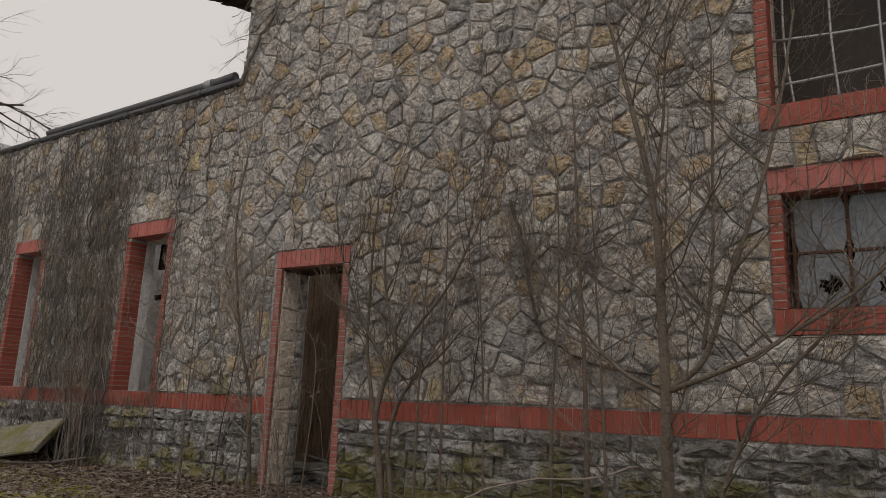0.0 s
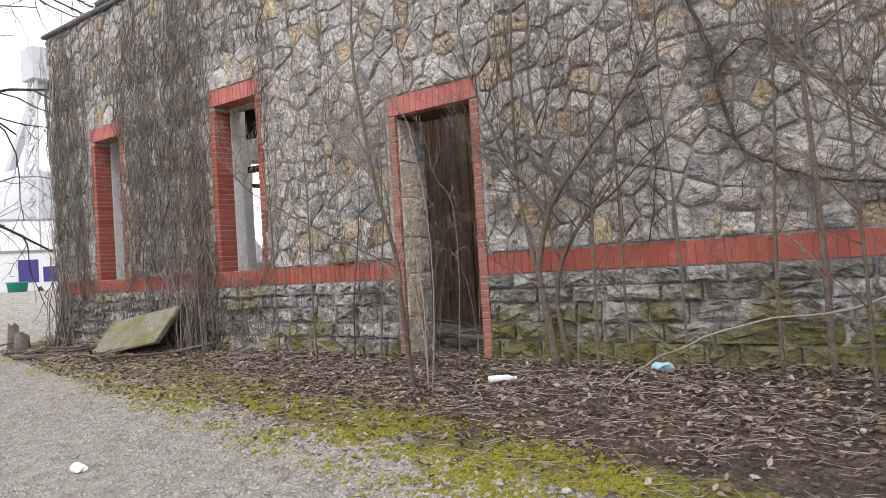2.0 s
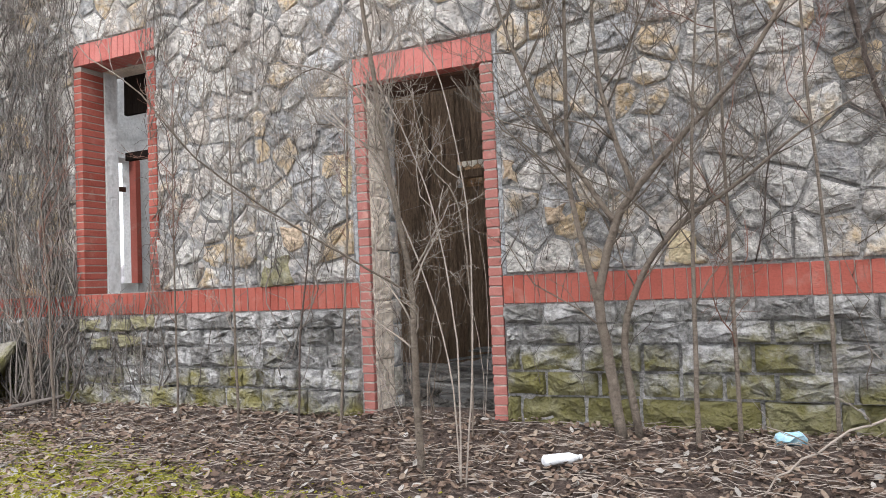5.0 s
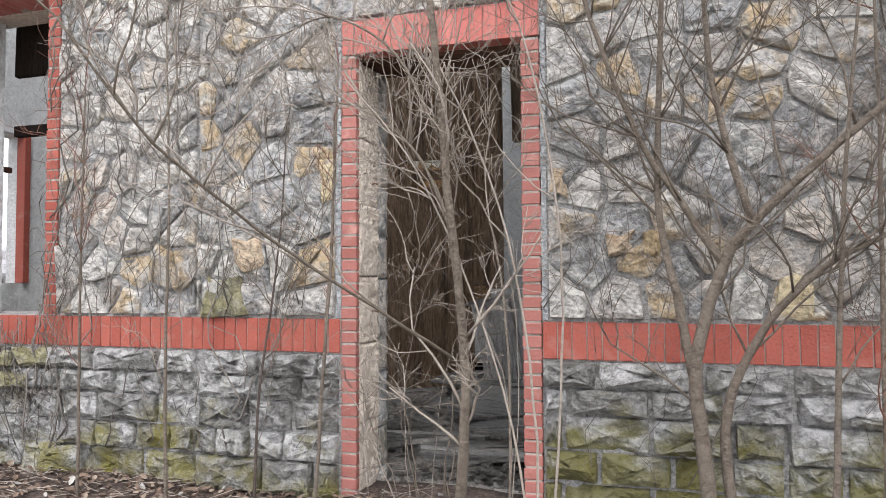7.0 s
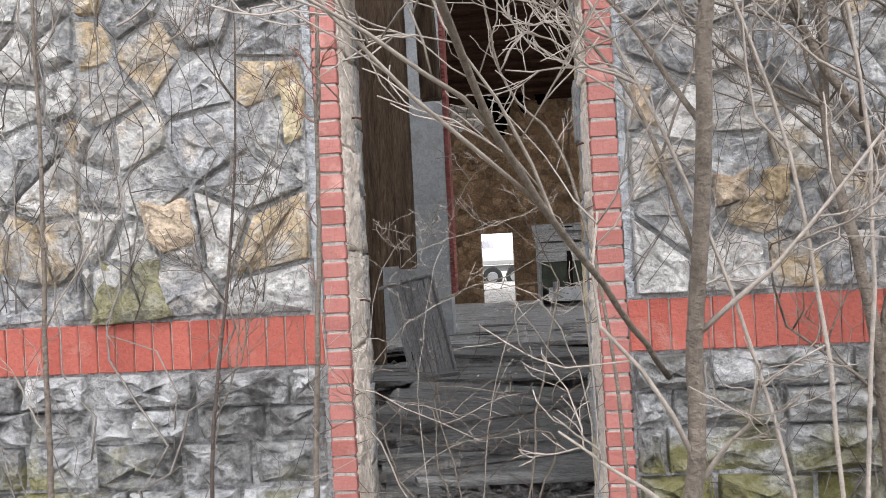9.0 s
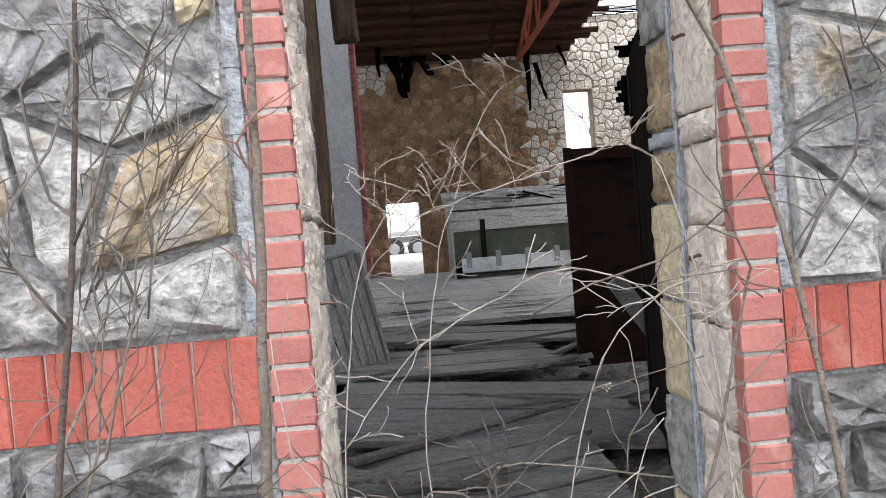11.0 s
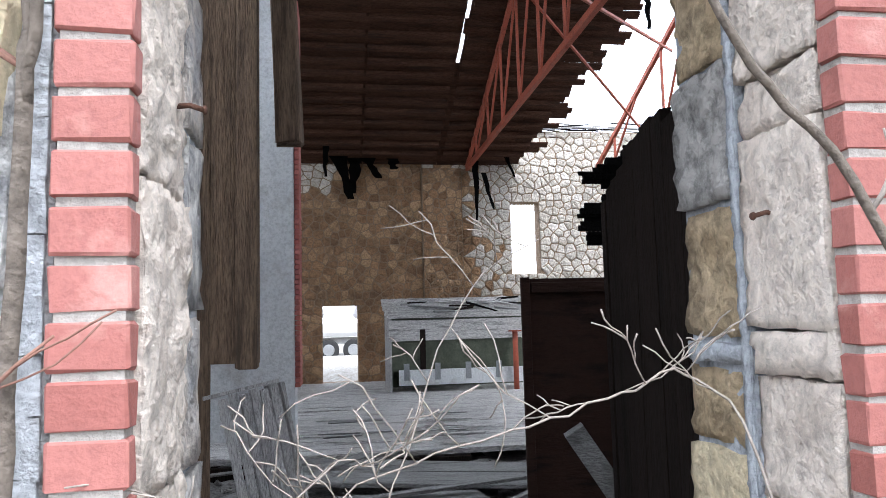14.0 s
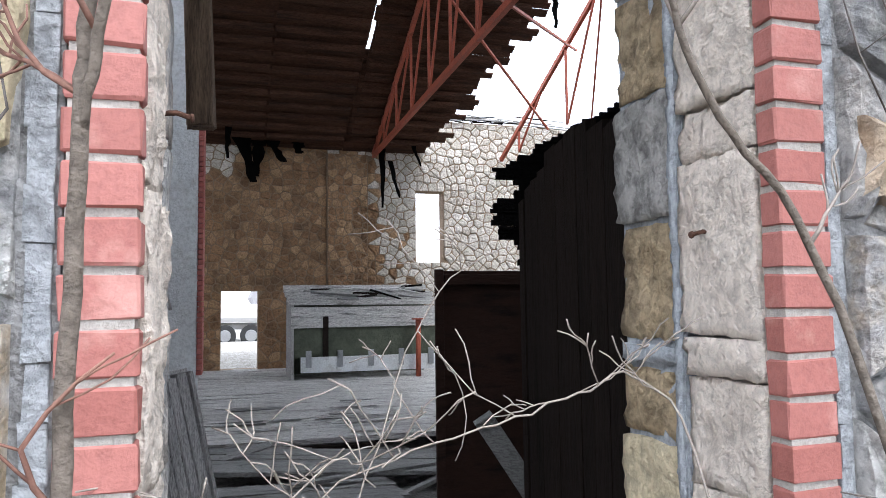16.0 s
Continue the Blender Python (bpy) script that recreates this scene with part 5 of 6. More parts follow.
# dead vines over the low wall
vines = thing("vine_mass", "thick mat of dead grey vines climbing the wall", "vine", (-4.5, -0.03, 0.0))
rng = random.Random(13)
groups = [bmesh.new() for _ in range(6)]
for k in range(1250):
    x = rng.uniform(LEFT + 0.05, -1.95) if k % 9 else rng.choice((-7.2, -4.35, -3.6, -3.35)) + rng.gauss(0, .3)
    x = min(max(x, LEFT + 0.03), -1.25)
    if k % 60 == 0:
        x = rng.uniform(-2.0, -0.4)
    z = rng.choice((0.0, 0.3, 0.9, 1.5, 2.2, 2.9, 3.6))
    top = min(z + rng.uniform(0.8, 2.6), 5.05)
    pts, y = [], -rng.uniform(0.035, 0.09)
    while z < top:
        x += rng.gauss(0, .06)
        z += rng.uniform(.06, .17)
        blocked = any(o[0] - .02 < x < o[1] + .02 and o[2] < z < o[3] + .0 for o in (WIN_A, WIN_B))
        if blocked:
            break
        pts.append((x + 4.5, y + 0.03 + rng.uniform(-.012, .008), min(z, 5.06)))
    if len(pts) > 3:
        r = rng.choice((0.002, 0.003, 0.004, 0.006, 0.012 if k % 9 == 0 else 0.004))
        bm = groups[k % 6]
        tube(bm, pts, [max(0.002, r * (1 - 0.6 * i / len(pts))) for i in range(len(pts))], 4)
        for q in pts[::2]:
            if rng.random() < 0.6:
                e = Vector(q) + Vector((rng.uniform(-.16, .16), -rng.uniform(0, .05), rng.uniform(-.16, .12)))
                tube(bm, [q, Vector(q).lerp(e, .5) + Vector((0, -.012, .02)), e], [0.003, 0.0022, 0.0012], 3)
for bm in groups:
    tagged(part("vine_mat", bm, VINE, vines), kind="stuff")
# brushwood heaped at the wall foot under the vines
brush = thing("vine_roots", "tangled vine roots and brushwood at the wall foot", "brushwood", (-3.5, -0.15, -0.1))
for x0 in (-3.45, -3.25, -3.7, -6.95, -7.1):
    bm = bmesh.new()
    for k in range(13):
        a = (x0 + 3.5 + rng.gauss(0, .16), rng.uniform(-.16, .03), -0.05)
        e = (x0 + 3.5 + rng.gauss(0, .30), rng.uniform(.0, .10), rng.uniform(.5, 1.5))
        m = (Vector(a) + Vector(e)) / 2 + Vector((rng.gauss(0, .1), -.04, 0))
        tube(bm, curve([a, m, e], 3, 0.008), [0.011, 0.01, 0.008, 0.007, 0.006, 0.004, 0.003], 5)
    part("root_tangle", bm, VINE, brush)
stray = thing("stray_vine", "thick dead vine hanging from the parapet corner", "vine", (-0.9, -0.05, 5.1))
bm = bmesh.new()
tube(bm, curve([(-0.05, 0, -0.1), (0.05, -.02, 0.12), (0.28, -.02, 0.55), (0.5, -.02, 0.8), (0.45, -.02, 1.3)], 5, 0.01), [0.03 - 0.001 * i for i in range(21)], 7)
part("stem", bm, VINE, stray)
bm = bmesh.new()
for k in range(40):
    p = Vector((rng.uniform(-.5, .9), -.01, rng.uniform(-.5, 1.2)))
    shoot(bm, p, (rng.uniform(-1, 1), -.1, rng.uniform(-1, .6)), rng.uniform(.3, .7), 0.005, 1, rng, 4, 0, -0.05, (1, 3))
tagged(part("twig_spray", bm, VINE, stray), kind="stuff")

# mossy slab leaning on the wall, with sticks
slab = thing("leaning_slab", "mossy concrete slab leaning against the wall foot", "slab", (-4.3, -0.35, -0.06))
MOSSY = material("mossy_concrete", [(0.16, 0.15, 0.13), (0.30, 0.28, 0.24), (0.22, 0.21, 0.18)], 4.0, 0.95, 0.7, 30.0, 0, (0.17, 0.16, 0.03), 2.2, 0.52, fine=0.5)
bm = bmesh.new()
box(bm, -0.95, 0.72, -0.30, 0.30, 0.0, 0.075, Matrix.Translation((-0.1, 0.02, 0.25)) @ Matrix.Rotation(radians(-8), 4, "Y") @ Matrix.Rotation(radians(46), 4, "X"), wear=0.02, bevel=0.014)
part("slab_stone", bm, MOSSY, slab)
for k in range(16):
    x = rng.uniform(-8.3, -3.1)
    y = rng.uniform(-1.1, -0.35)
    t = thing("fallen_stick", "grey dead stick lying on the ground", "stick", (x, y, ground_z(x, y) + 0.02), "fallen sticks")
    length, r = rng.uniform(.5, 1.5), rng.uniform(.008, .028)
    bm = bmesh.new()
    tube(bm, curve([(-length / 2, rng.uniform(-.2, .2), 0.02), (0, 0, rng.uniform(.02, .06)), (length / 2, rng.uniform(-.25, .25), rng.uniform(.0, .14))], 4, 0.006), [r * (1 - .06 * i) for i in range(9)], 6)
    part("stick_wood", bm, rng.choice((VINE, BARK, DARKBARK)), t)
for x, y, h, r in ((-8.05, -0.5, 0.42, 0.09), (-7.6, -0.55, 0.30, 0.12)):
    t = thing("tree_stump", "ragged grey tree stump at the building corner", "stump", (x, y, ground_z(x, y) - 0.05), "stumps")
    bm = bmesh.new()
    tube(bm, [(0, 0, 0), (0.01, 0, h * .4), (0, 0.01, h)], [r * 1.3, r, r * .8], 9)
    for v in bm.verts:
        v.co += Vector((rng.gauss(0, .012), rng.gauss(0, .012), rng.gauss(0, .035)))
    part("bole", bm, BARK, t)

# litter
bottle = thing("plastic_bottle", "crushed clear plastic bottle lying on leaves", "bottle", (1.72, -0.78, ground_z(1.72, -0.78) + 0.045))
bottle.rotation_euler = (0, 0, radians(40))
bm = bmesh.new()
tube(bm, [(-0.11, 0, 0), (-0.10, 0, 0), (-0.02, 0, 0.004), (0.05, 0, 0), (0.085, 0, 0), (0.105, 0, 0)], [0.02, 0.032, 0.029, 0.032, 0.018, 0.013], 10)
part("bottle_body", bm, PLASTIC, bottle)
bm = bmesh.new()
tube(bm, [(0.106, 0, 0), (0.122, 0, 0)], [0.0145, 0.0145], 10)
part("cap", bm, WHITE, bottle)


def crumple(name, label, place, size, mat, seed, category="wrapper"):
    rng = random.Random(seed)
    t = thing(name, label, category, (place[0], place[1], ground_z(*place) + size * .35))
    bm = bmesh.new()
    bmesh.ops.create_icosphere(bm, subdivisions=2, radius=size)
    for v in bm.verts:
        v.co = Vector((v.co.x, v.co.y * .7, v.co.z * .55)) * rng.uniform(.6, 1.25)
    part("crumpled_film", bm, mat, t)


crumple("plastic_wrapper", "crumpled blue and white plastic wrapper", (2.86, -0.26), 0.085, CYAN, 4)
crumple("paper_scrap", "crumpled white paper scrap on the gravel", (0.19, -3.46), 0.06, WHITE, 5, "paper")
crumple("paper_scrap", "small torn white paper scrap in the leaves", (4.6, -0.5), 0.05, WHITE, 6, "paper")

# ---- ground cover ----
rng = random.Random(41)


def leaves(name, count, area, mat, label, size, curl, flat=1.0):
    verts, faces = [], []
    for i in range(count):
        x, y = area(rng)
        z = ground_z(x, y) + rng.uniform(.004, .03)
        s, a = rng.uniform(*size), rng.uniform(0, 6.28)
        n = Vector((rng.gauss(0, curl), rng.gauss(0, curl), 1)).normalized()
        u = Vector((math.cos(a), math.sin(a), 0))
        u = (u - n * u.dot(n)).normalized()
        v = n.cross(u) * flat
        b = len(verts)
        for p, q, h in ((-1, 0, .1), (-.35, .5, .25), (.4, .45, .2), (1, 0, .3), (.4, -.45, .25), (-.35, -.5, .2), (0.05, 0, -.05)):
            verts.append(Vector((x, y, z)) + s * (p * u + q * v + h * rng.uniform(.2, 1.0) * n))
        faces += [(b + 6, b + k, b + (k + 1) % 6) for k in range(6)]
    return tagged(from_lists(name, verts, faces, mat), label, "leaf litter", kind="stuff")


def litter_place(rng):
    x = rng.uniform(-8, 7.0)
    return x, -min(abs(rng.gauss(0, 1.1)) + (0.02 if rng.random() < .7 else 0.6), max(0.4, 1.9 + 0.2 * x + rng.uniform(-.3, .5)))


leaves("leaf_litter", 17000, litter_place, LEAF, "brown dead leaves strewn along the wall foot", (0.012, 0.032), 0.5)
leaves("pale_leaves", 1300, litter_place, GRAVEL, "pale dry leaves lying among the brown", (0.010, 0.034), 0.5)
verts, faces = [], []
for i in range(5600):
    x, y = litter_place(rng)
    z = ground_z(x, y) + rng.uniform(.006, .035)
    a, l, r = rng.gauss(0.1, .7), rng.uniform(.03, .20), rng.uniform(.0007, .0018)
    d, tilt = Vector((math.cos(a), math.sin(a), 0)), rng.gauss(0, .08)
    side = Vector((-d.y, d.x, 0))
    b = len(verts)
    for s in (-1, 0, 1):
        c = Vector((x, y, z)) + d * l / 2 * s + Vector((0, 0, tilt * l * s)) + side * (rng.gauss(0, .01) if s == 0 else 0)
        verts += [c + side * r, c - side * r, c + Vector((0, 0, 2 * r))]
    for s in (0, 3):
        faces += [(b + s + k, b + s + (k + 1) % 3, b + s + 3 + (k + 1) % 3, b + s + 3 + k) for k in range(3)]
tagged(from_lists("twig_litter", verts, faces, TWIG), "dry broken twigs scattered over the soil", "twig litter", kind="stuff")


def moss_place(rng):
    x = rng.uniform(-7.5, 3.6)
    return x, -(1.45 + 0.2 * x) - 0.45 + rng.gauss(0, .27)


verts, faces = [], []
for i in range(42000):
    x, y = moss_place(rng)
    if y > -0.3 or noise.noise((x * 1.6, y * 2.6, 7)) + rng.gauss(0, .08) < -0.06:
        continue
    z, s = ground_z(x, y), rng.uniform(.005, .019)
    b = len(verts)
    for k in range(5):
        a = k * 1.2566 + rng.uniform(-.3, .3)
        verts.append((x + s * math.cos(a), y + s * math.sin(a), z + rng.uniform(-.004, .006)))
    verts.append((x + rng.gauss(0, s * .3), y, z + s * rng.uniform(.5, 1.1)))
    faces += [(b + k, b + (k + 1) % 5, b + 5) for k in range(5)]
tagged(from_lists("moss_patch", verts, faces, MOSS), "yellow-green moss cushions in a strip", "moss", kind="stuff")
verts, faces = [], []
for i in range(30000):
    x = rng.uniform(-9, 5)
    y = -(1.9 + 0.2 * x) - abs(rng.gauss(0, 1.6))
    if y > -0.8:
        continue
    z, s = ground_z(x, y), rng.uniform(.004, .021)
    b = len(verts)
    for a in ((1, 0, 0), (-1, 0, 0), (0, 1, 0), (0, -1, 0), (0, 0, 1)):
        verts.append((x + s * (a[0] + rng.uniform(-.4, .4)), y + s * (a[1] + rng.uniform(-.4, .4)), z + s * .7 * a[2] + rng.uniform(0, .002)))
    faces += [(b, b + 2, b + 4), (b + 2, b + 1, b + 4), (b + 1, b + 3, b + 4), (b + 3, b, b + 4)]
tagged(from_lists("gravel", verts, faces, GRAVEL), "loose pale gravel on the trodden ground", "gravel", kind="stuff")

# ---- the yard beyond the corner ----
U, W = Vector((0.38, 0.925, 0)), Vector((-0.925, 0.38, 0))


def yard(u, w, z=0.0):
    return Vector((-26.5, 6.1, 0.44)) + U * u + W * w + Vector((0, 0, z))


turn = math.atan2(U.y, U.x)


def wheel(parent, at, r):
    bm = bmesh.new()
    tube(bm, [(0, -.12, 0), (0, -.1, 0), (0, .1, 0), (0, .12, 0)], [r * .9, r, r, r * .9], 18)
    tyre = part("tyre", bm, RUBBER, parent)
    tyre.location = at
    bm = bmesh.new()
    tube(bm, [(0, -.135, 0), (0, -.122, 0)], [r * .5, r * .55], 14)
    part("rim", bm, STEEL, tyre)


trailer = thing("box_trailer", "long white box trailer parked in the yard", "trailer", yard(-1, 1.5))
trailer.rotation_euler = (0, 0, turn)
one_box("body", (-11, 7, 0, 2.5, 1.05, 3.42), WHITE, trailer, bevel=0.04)
one_box("roof_rail", (-11, 7, -0.03, -0.003, 3.34, 3.43), STEEL, trailer)
one_box("bottom_rail", (-11, 7, -0.03, -0.003, 1.05, 1.17), STEEL, trailer)
one_box("underframe", (-10.5, 6.5, 0.6, 1.9, 0.72, 1.04), RUBBER, trailer)
for i in range(12):
    one_box("side_post", (-10.6 + i * 1.5, -10.55 + i * 1.5, -0.02, -0.003, 1.18, 3.33), STEEL, trailer)
for u in (-0.9, 0.2, -2.2):
    wheel(trailer, (u, 0.25, 0.47), 0.47)
    wheel(trailer, (u, 2.2, 0.47), 0.47)
container = thing("white_container", "low white container with purple block sign", "container", yard(-0.2, -0.8))
container.rotation_euler = (0, 0, turn)
one_box("body", (0, 6.2, 0, 1.6, 0.06, 1.98), WHITE, container, bevel=0.02)
one_box("roof_edge", (-0.04, 6.24, -0.04, -0.003, 1.9, 2.0), STEEL, container)
one_box("skid", (0.1, 6.1, 0.1, 1.5, -0.05, 0.055), RUBBER, container)
for xa, xb, za, zb in ((1.25, 1.95, 0.72, 1.62), (2.1, 2.62, 0.72, 1.32), (2.78, 3.35, 0.72, 1.62), (0.28, 0.59, 1.05, 1.3)):
    one_box("sign_bar", (xa, xb, -0.008, -0.003, za, zb), PURPLE, container, bevel=0)
bin_ = thing("teal_bin", "teal plastic bin standing by the container", "bin", yard(1.0, -1.7, -0.02))
bm = bmesh.new()
tube(bm, [(0, 0, 0), (0, 0, 0.72), (0, 0, 0.73), (0, 0, 0.78)], [0.27, 0.36, 0.4, 0.4], 14)
part("tub", bm, TEAL, bin_)
rng = random.Random(90)
for i in range(9):
    u = rng.uniform(1.5, 5.0)
    t = thing("scrap_bar", "rusty scrap metal lying by the container", "scrap metal", yard(u, -1.5 - rng.random() * .5, 0.06), "yard scrap")
    bm = bmesh.new()
    tube(bm, curve([(rng.uniform(-.8, 0), 0, 0), (0, .1, rng.uniform(.1, .5)), (rng.uniform(.2, .9), 0, rng.uniform(0, .4))], 4), [0.05] * 9, 6)
    part("bar", bm, rng.choice((RUST, STEEL, OXIDE)), t)
# plant with silo and lattice tower; its haze is only the pale material colour
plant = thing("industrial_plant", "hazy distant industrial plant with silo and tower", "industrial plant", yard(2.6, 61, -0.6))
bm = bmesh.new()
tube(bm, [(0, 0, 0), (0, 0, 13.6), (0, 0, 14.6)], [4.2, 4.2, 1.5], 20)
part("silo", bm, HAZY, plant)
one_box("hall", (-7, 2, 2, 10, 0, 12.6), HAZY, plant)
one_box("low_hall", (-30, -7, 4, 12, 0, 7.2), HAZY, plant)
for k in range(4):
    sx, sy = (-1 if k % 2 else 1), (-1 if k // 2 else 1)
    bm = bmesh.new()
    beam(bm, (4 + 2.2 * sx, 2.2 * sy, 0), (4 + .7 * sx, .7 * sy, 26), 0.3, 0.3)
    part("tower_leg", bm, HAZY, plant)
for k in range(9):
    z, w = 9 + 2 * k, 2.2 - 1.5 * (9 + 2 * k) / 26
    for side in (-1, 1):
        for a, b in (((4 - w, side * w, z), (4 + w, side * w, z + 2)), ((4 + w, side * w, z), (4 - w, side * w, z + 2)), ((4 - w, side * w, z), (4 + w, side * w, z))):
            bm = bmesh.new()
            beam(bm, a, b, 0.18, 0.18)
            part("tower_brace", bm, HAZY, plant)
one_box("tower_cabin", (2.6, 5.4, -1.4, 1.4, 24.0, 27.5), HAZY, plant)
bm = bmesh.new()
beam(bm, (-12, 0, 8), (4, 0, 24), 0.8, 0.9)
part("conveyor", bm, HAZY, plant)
# far bare woods, haze mixed into their grey
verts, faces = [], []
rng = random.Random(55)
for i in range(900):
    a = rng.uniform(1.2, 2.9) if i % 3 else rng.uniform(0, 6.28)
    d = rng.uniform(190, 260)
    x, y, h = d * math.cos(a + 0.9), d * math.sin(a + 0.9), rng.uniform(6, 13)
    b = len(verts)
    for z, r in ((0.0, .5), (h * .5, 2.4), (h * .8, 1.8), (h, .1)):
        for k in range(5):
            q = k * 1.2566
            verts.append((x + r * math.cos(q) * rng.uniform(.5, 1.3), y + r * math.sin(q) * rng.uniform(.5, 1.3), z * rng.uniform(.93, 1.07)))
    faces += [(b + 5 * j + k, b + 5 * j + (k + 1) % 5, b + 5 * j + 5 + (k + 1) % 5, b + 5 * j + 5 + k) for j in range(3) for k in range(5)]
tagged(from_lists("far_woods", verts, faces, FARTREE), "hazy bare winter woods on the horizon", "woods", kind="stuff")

# bare tree at the edge of the yard
tree = thing("yard_tree", "large bare winter tree with reaching limbs", "tree", (-10.2, -3.1, ground_z(-10.2, -3.1) - 0.1))
rng = random.Random(64)
bm = bmesh.new()
tube(bm, curve([(0, 0, 0), (0.05, 0, 1.5), (-0.05, 0.05, 3.2), (0.1, 0, 5.5), (0, 0.1, 8.5)], 5, 0.01), [0.3 - 0.011 * i for i in range(21)], 12)
part("trunk", bm, DARKBARK, tree)
for z, dx, dy, dz, l in ((3.3, .2, 1, .05, 4.6), (3.9, .5, .9, .10, 4.4), (4.6, .1, 1, .16, 4.8), (5.2, .3, 1, .2, 4.6), (5.9, -.2, 1, .3, 4.2), (4.2, -1, .3, .4, 4.5), (3.7, .9, -.4, .4, 4.0), (6.6, .3, .8, .5, 3.5), (7.0, -.5, -.6, .6, 3.0)):
    bm = bmesh.new()
    shoot(bm, (0, 0, z), (dx, dy, dz), l, 0.05, 3, rng, 5, 0.015, 0.02, (3, 5))
    part("limb", bm, DARKBARK, tree)

# truck seen through the back doorway
truck = thing("parked_truck", "pale truck chassis with two axles behind the building", "truck", (0.6, 30.0, -0.25))
one_box("tank_body", (-3.5, 3.0, 0, 2.2, 1.0, 1.75), WHITE, truck, bevel=0.2)
one_box("chassis", (-3.5, 3.0, 0.4, 1.8, 0.7, 0.95), STEEL, truck)
for u in (-0.42, 0.62, -2.6):
    wheel(truck, (u, 0.2, 0.45), 0.45)

# ---- pieces of the walls ----
rng = random.Random(101)
high_holes = [(-0.034, 1.170, -1, 2.646), rough(WIN_C, 0.205), rough(WIN_D, 0.205)]
lay_stones(cells(STEP, RIGHT - 0.4, 0.955, HIGH, 0.265, 0.20, high_holes, 11), 0.0, STONE, wall_high, (-0.95, 3.1, 0.95, 2.9), (0.010, 0.052), "stone", rng, 300, 0.006, 0.010)
low_holes = [rough(WIN_A), rough(WIN_B)]
lay_stones(cells(LEFT, STEP, 0.955, LOW, 0.265, 0.20, low_holes, 12), 0.0, STONE, wall_low, (-2.05, -0.95, 0.95, 3.2), (0.010, 0.052), "stone", rng, 300, 0.006, 0.010)
back_cells = cells(LEFT + 0.4, RIGHT - 0.4, -0.4, 6.58, 0.27, 0.20, [BACK_DOOR, BACK_WIN, (2.77, 3.89, -1, 5.5)], 13)
brown, sky_lit = [], []
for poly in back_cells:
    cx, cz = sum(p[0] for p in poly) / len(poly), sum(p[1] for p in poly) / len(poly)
    # Paints light by stone choice: pale under the open roof and top left.
    (sky_lit if cx - 4.35 + 0.30 * (cz - 3.0) + rng.gauss(0, .55) > 0 or (cx < 0.5 and cz > 4.9) else brown).append(poly)
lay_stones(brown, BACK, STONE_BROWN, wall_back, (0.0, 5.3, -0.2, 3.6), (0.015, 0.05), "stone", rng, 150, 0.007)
lay_stones(sky_lit, BACK, STONE_IN, wall_back, (3.9, 7.5, 2.0, 5.6), (0.015, 0.05), "stone", rng, 140, 0.008)
lay_stones(cells(2.79, 3.87, -0.35, 5.5, 0.27, 0.20, [], 14), BACK - 0.141, STONE_BROWN, pilaster, (2.7, 3.9, -1, 6), (0.012, 0.04), "stone", rng, 120, 0.007)


def ashlar(parent, x0, x1, single, rng, limit=150, mat=ASHLAR):
    """Rows of rock-faced blocks below the brick band."""
    polys, z = [], -0.42
    for h in (0.19, 0.17, 0.2, 0.16, 0.18, 0.135, 0.135):
        x = x0 - rng.random() * .2
        while x < x1:
            w = rng.uniform(.22, .52)
            xa, xb = max(x, x0), min(x + w, x1)
            if xb - xa > .08:
                polys.append([(xa, z), (xb, z), (xb, z + h), (xa, z + h)])
            x += w
        z += h
    lay_stones(polys, 0.0, mat, parent, single, (0.02, 0.075), "block", rng, limit, 0.005, 0.019)


ashlar(wall_low, LEFT, STEP, (-4, -0.9, -1, 1), rng, 120)
ashlar(wall_high, STEP, -0.006, (-1, 0, -1, 1), rng, 60)
ashlar(wall_high, 1.144, RIGHT - 0.4, (1.1, 5.0, -1, 1), rng, 140, ASHLAR_DAMP)


# stones that stand out from the rest
def marked(parent, x0, x1, z0, z1, mat, seed, proud=0.046):
    rng = random.Random(seed)
    w, h = x1 - x0, z1 - z0
    poly = [(x0 + w * (a + rng.uniform(-.14, .14)), z0 + h * (b + rng.uniform(-.16, .16))) for a, b in ((0.02, 0.0), (0.55, 0.03), (1.0, 0.02), (0.98, 0.6), (0.95, 1.0), (0.4, 0.97), (0.0, 0.98))]
    v, f = stone_shape(poly, 0.0, proud, rng)
    from_lists("stone", v, f, mat, parent)


SALMON = material("salmon_stone", [(0.50, 0.36, 0.24), (0.68, 0.54, 0.40), (0.60, 0.47, 0.34)], 8.0, 0.9, 1.0, 24.0, 0, (0.34, 0.20, 0.10), 5.0, 0.60, fine=0.5)
OLIVE = material("moss_stained_stone", [(0.20, 0.185, 0.08), (0.36, 0.335, 0.20), (0.42, 0.41, 0.37)], 9.0, 0.95, 1.0, 22.0, 0, (0.42, 0.41, 0.38), 4.0, 0.62, fine=0.6)
marked(wall_high, 2.245, 2.42, 0.96, 1.215, TAN, 1)
marked(wall_high, -0.72, -0.49, 1.22, 1.44, SALMON, 2)
marked(wall_high, 1.175, 1.29, 1.58, 1.76, SALMON, 3)
marked(wall_high, -0.12, -0.036, 1.62, 1.87, TAN, 4)
marked(wall_high, 1.46, 1.62, 1.25, 1.42, SALMON, 5)
marked(wall_high, 1.63, 1.76, 1.26, 1.41, BROWNSTONE, 6)
marked(wall_high, -0.93, -0.58, 0.965, 1.21, OLIVE, 7, 0.05)
marked(wall_low, -1.9, -1.62, 3.9, 4.2, TAN, 11)
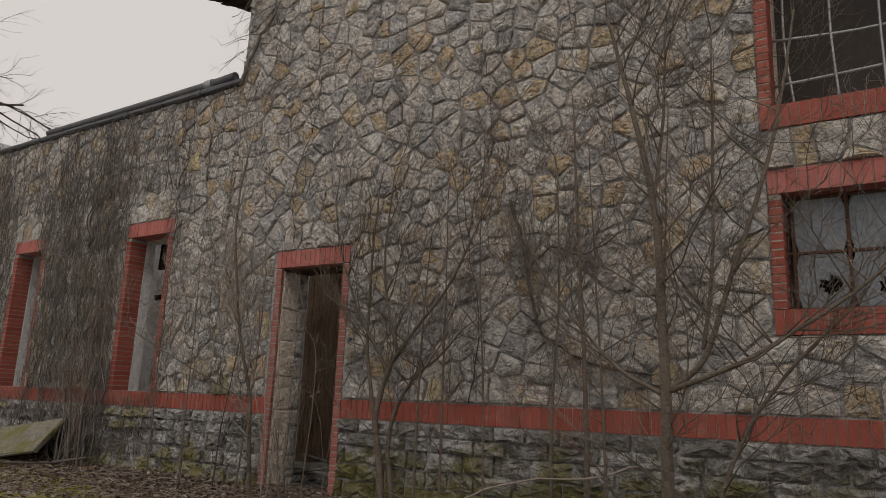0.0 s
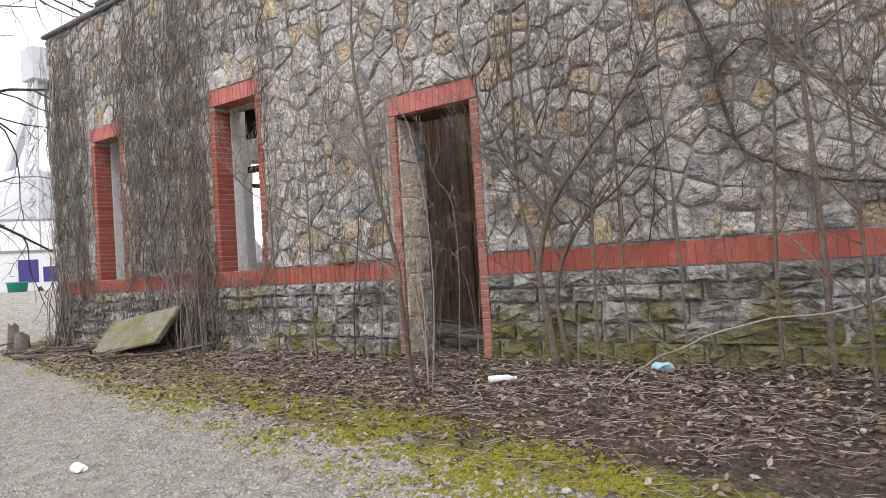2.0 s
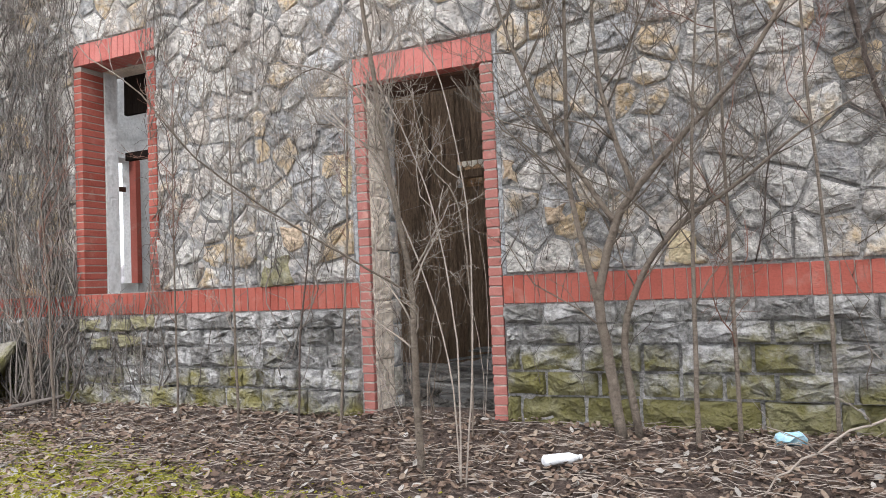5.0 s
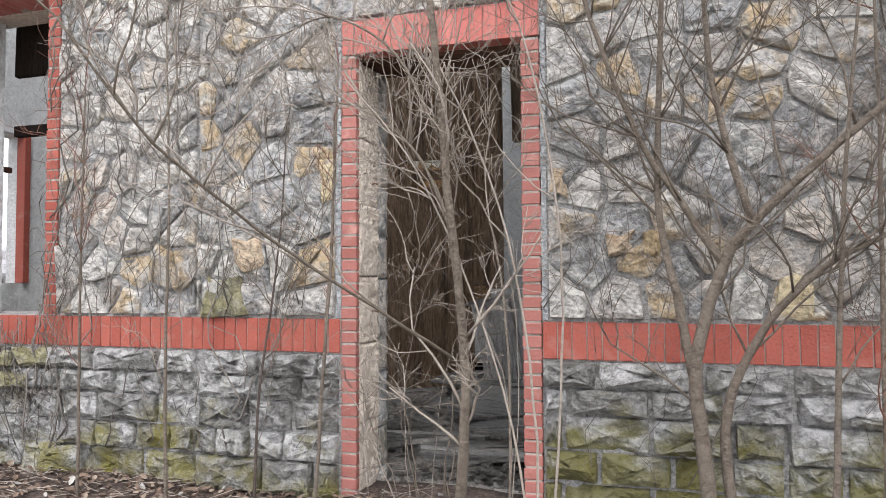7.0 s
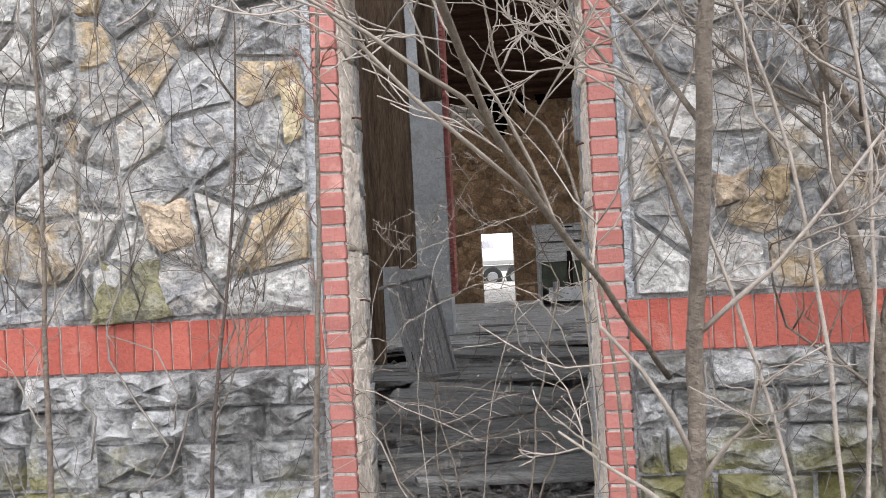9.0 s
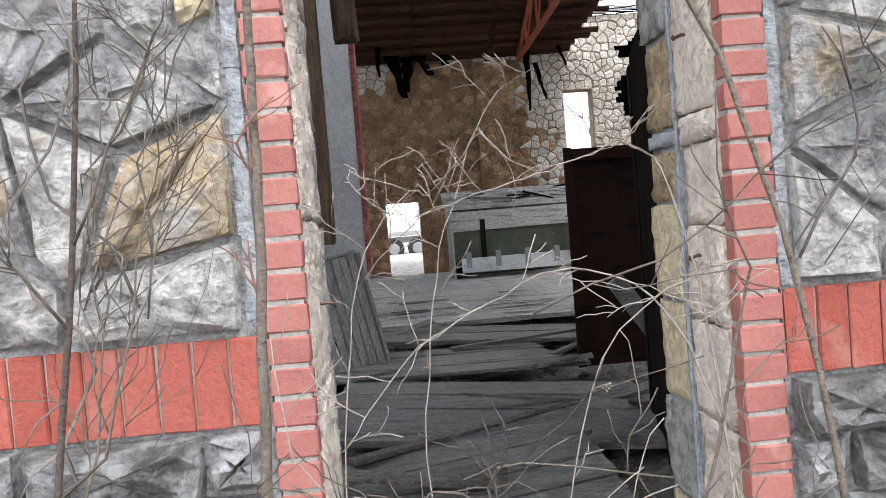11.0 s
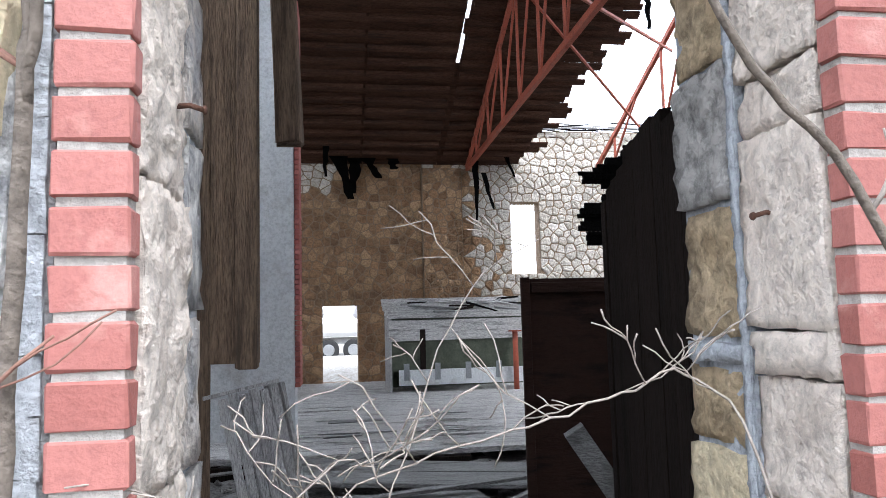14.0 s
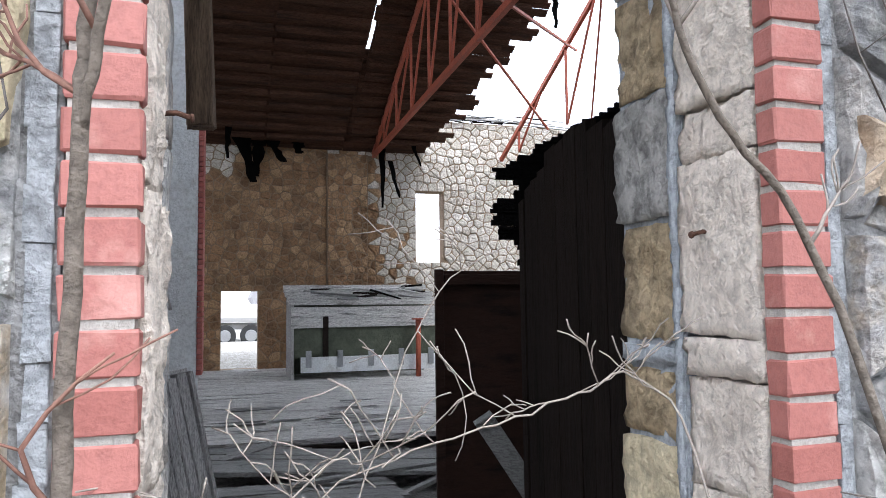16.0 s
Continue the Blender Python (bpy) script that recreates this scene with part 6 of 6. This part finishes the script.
for i, (xa, za) in enumerate(((-2.98, 0.60), (-2.62, 0.60), (-2.32, 0.62), (-2.86, 0.44), (-2.48, 0.45), (-6.12, 0.60), (-6.2, 0.42), (-5.85, 0.61))):
    marked(wall_low, xa, xa + 0.30, za, za + 0.13, OLIVE, 60 + i, 0.085)

# dead branch arched over the litter
arched = thing("fallen_branch", "pale dead branch arched over the leaves", "dead branch", (4.15, -0.5, 0.42))
bm = bmesh.new()
rng = random.Random(17)
line = curve([(0.35, 0.05, 0.12), (0, 0, 0), (-0.45, -0.25, -0.04), (-0.95, -0.42, -0.22), (-1.3, -0.5, -0.42), (-1.45, -0.55, -0.60)], 5, 0.006)
tube(bm, line, [0.010 - 0.00024 * i for i in range(len(line))], 6)
for q in line[3:-3:3]:
    shoot(bm, q, (rng.uniform(-1, .2), rng.uniform(-.6, .4), rng.uniform(.1, .8)), rng.uniform(.2, .45), 0.004, 1, rng, 4, 0, 0.05, (1, 3))
part("limb", bm, TWIG, arched)


# dark old vine stems on the high wall
for pts, r in (([(3.15, -0.07, 2.9), (3.33, -0.07, 2.34), (3.40, -0.07, 1.95), (3.5, -0.07, 1.62), (3.75, -0.07, 1.45), (4.05, -0.07, 1.31), (4.5, -0.07, 1.24)], 0.018), ([(3.36, -0.07, 2.2), (3.6, -0.07, 2.4), (3.9, -0.07, 2.3), (4.3, -0.07, 2.5)], 0.010),
               ([(2.75, -0.05, 0.96), (2.85, -0.06, 1.7), (2.7, -0.05, 2.6), (2.9, -0.05, 3.6), (2.8, -0.05, 4.6)], 0.005), ([(0.3, -0.05, 2.75), (0.2, -0.05, 3.5), (0.5, -0.05, 4.4), (0.4, -0.05, 5.5)], 0.005)):
    t = thing("wall_vine", "dark dead vine stem clinging to the stones", "vine", pts[0], "wall vines")
    line = curve([Vector(p) - Vector(pts[0]) for p in pts], 6, 0.008)
    bm = bmesh.new()
    tube(bm, line, [r * (1 - 0.5 * i / len(line)) for i in range(len(line))], 7)
    part("stem", bm, DARKBARK, t)
    bm = bmesh.new()
    for q in line[1:]:
        for k in range(3):
            shoot(bm, q, (rng.uniform(-1, 1), -rng.uniform(0, .15), rng.uniform(-.8, 1)), rng.uniform(.12, .4), 0.0035, 1, rng, 4, 0, 0, (1, 3))
    tagged(part("twig_spray", bm, VINE, t), kind="stuff")

# thin creepers netted over the high wall
rng = random.Random(29)
creeper = thing("wall_creeper", "thin dead creepers netted over the stones", "vine", (2.0, -0.06, 0.0))
for stretch in range(4):
    bm = bmesh.new()
    for k in range(72):
        x, z = rng.uniform(-1.9 + 2.1 * stretch, 0.2 + 2.1 * stretch), rng.choice((0.1, 0.95, 0.95, 1.6, 2.4, 3.2, 4.0))
        top, pts = min(z + rng.uniform(0.5, 1.9), HIGH - 0.2 if x > STEP else LOW), []
        lean_x = rng.gauss(0, 0.03)
        while z < top:
            x += lean_x + rng.gauss(0, .045)
            z += rng.uniform(.05, .14)
            if any(o[0] < x < o[1] and o[2] < z < o[3] for o in HOLES):
                break
            pts.append((x - 2.0, rng.uniform(-.022, .006), z))
        if len(pts) < 4:
            continue
        r = rng.choice((0.0016, 0.002, 0.0026, 0.004))
        tube(bm, pts, [r * (1 - 0.6 * i / len(pts)) for i in range(len(pts))], 4)
        for q in pts[1::3]:
            e = Vector(q) + Vector((rng.uniform(-.2, .2), -rng.uniform(.01, .07), rng.uniform(-.04, .2)))
            tube(bm, [q, Vector(q).lerp(e, .5) + Vector((0, -.01, .012)), e], [r * .7, r * .5, r * .35], 3)
    tagged(part("creeper_net", bm, rng.choice((VINE, BARK)), creeper), kind="stuff")
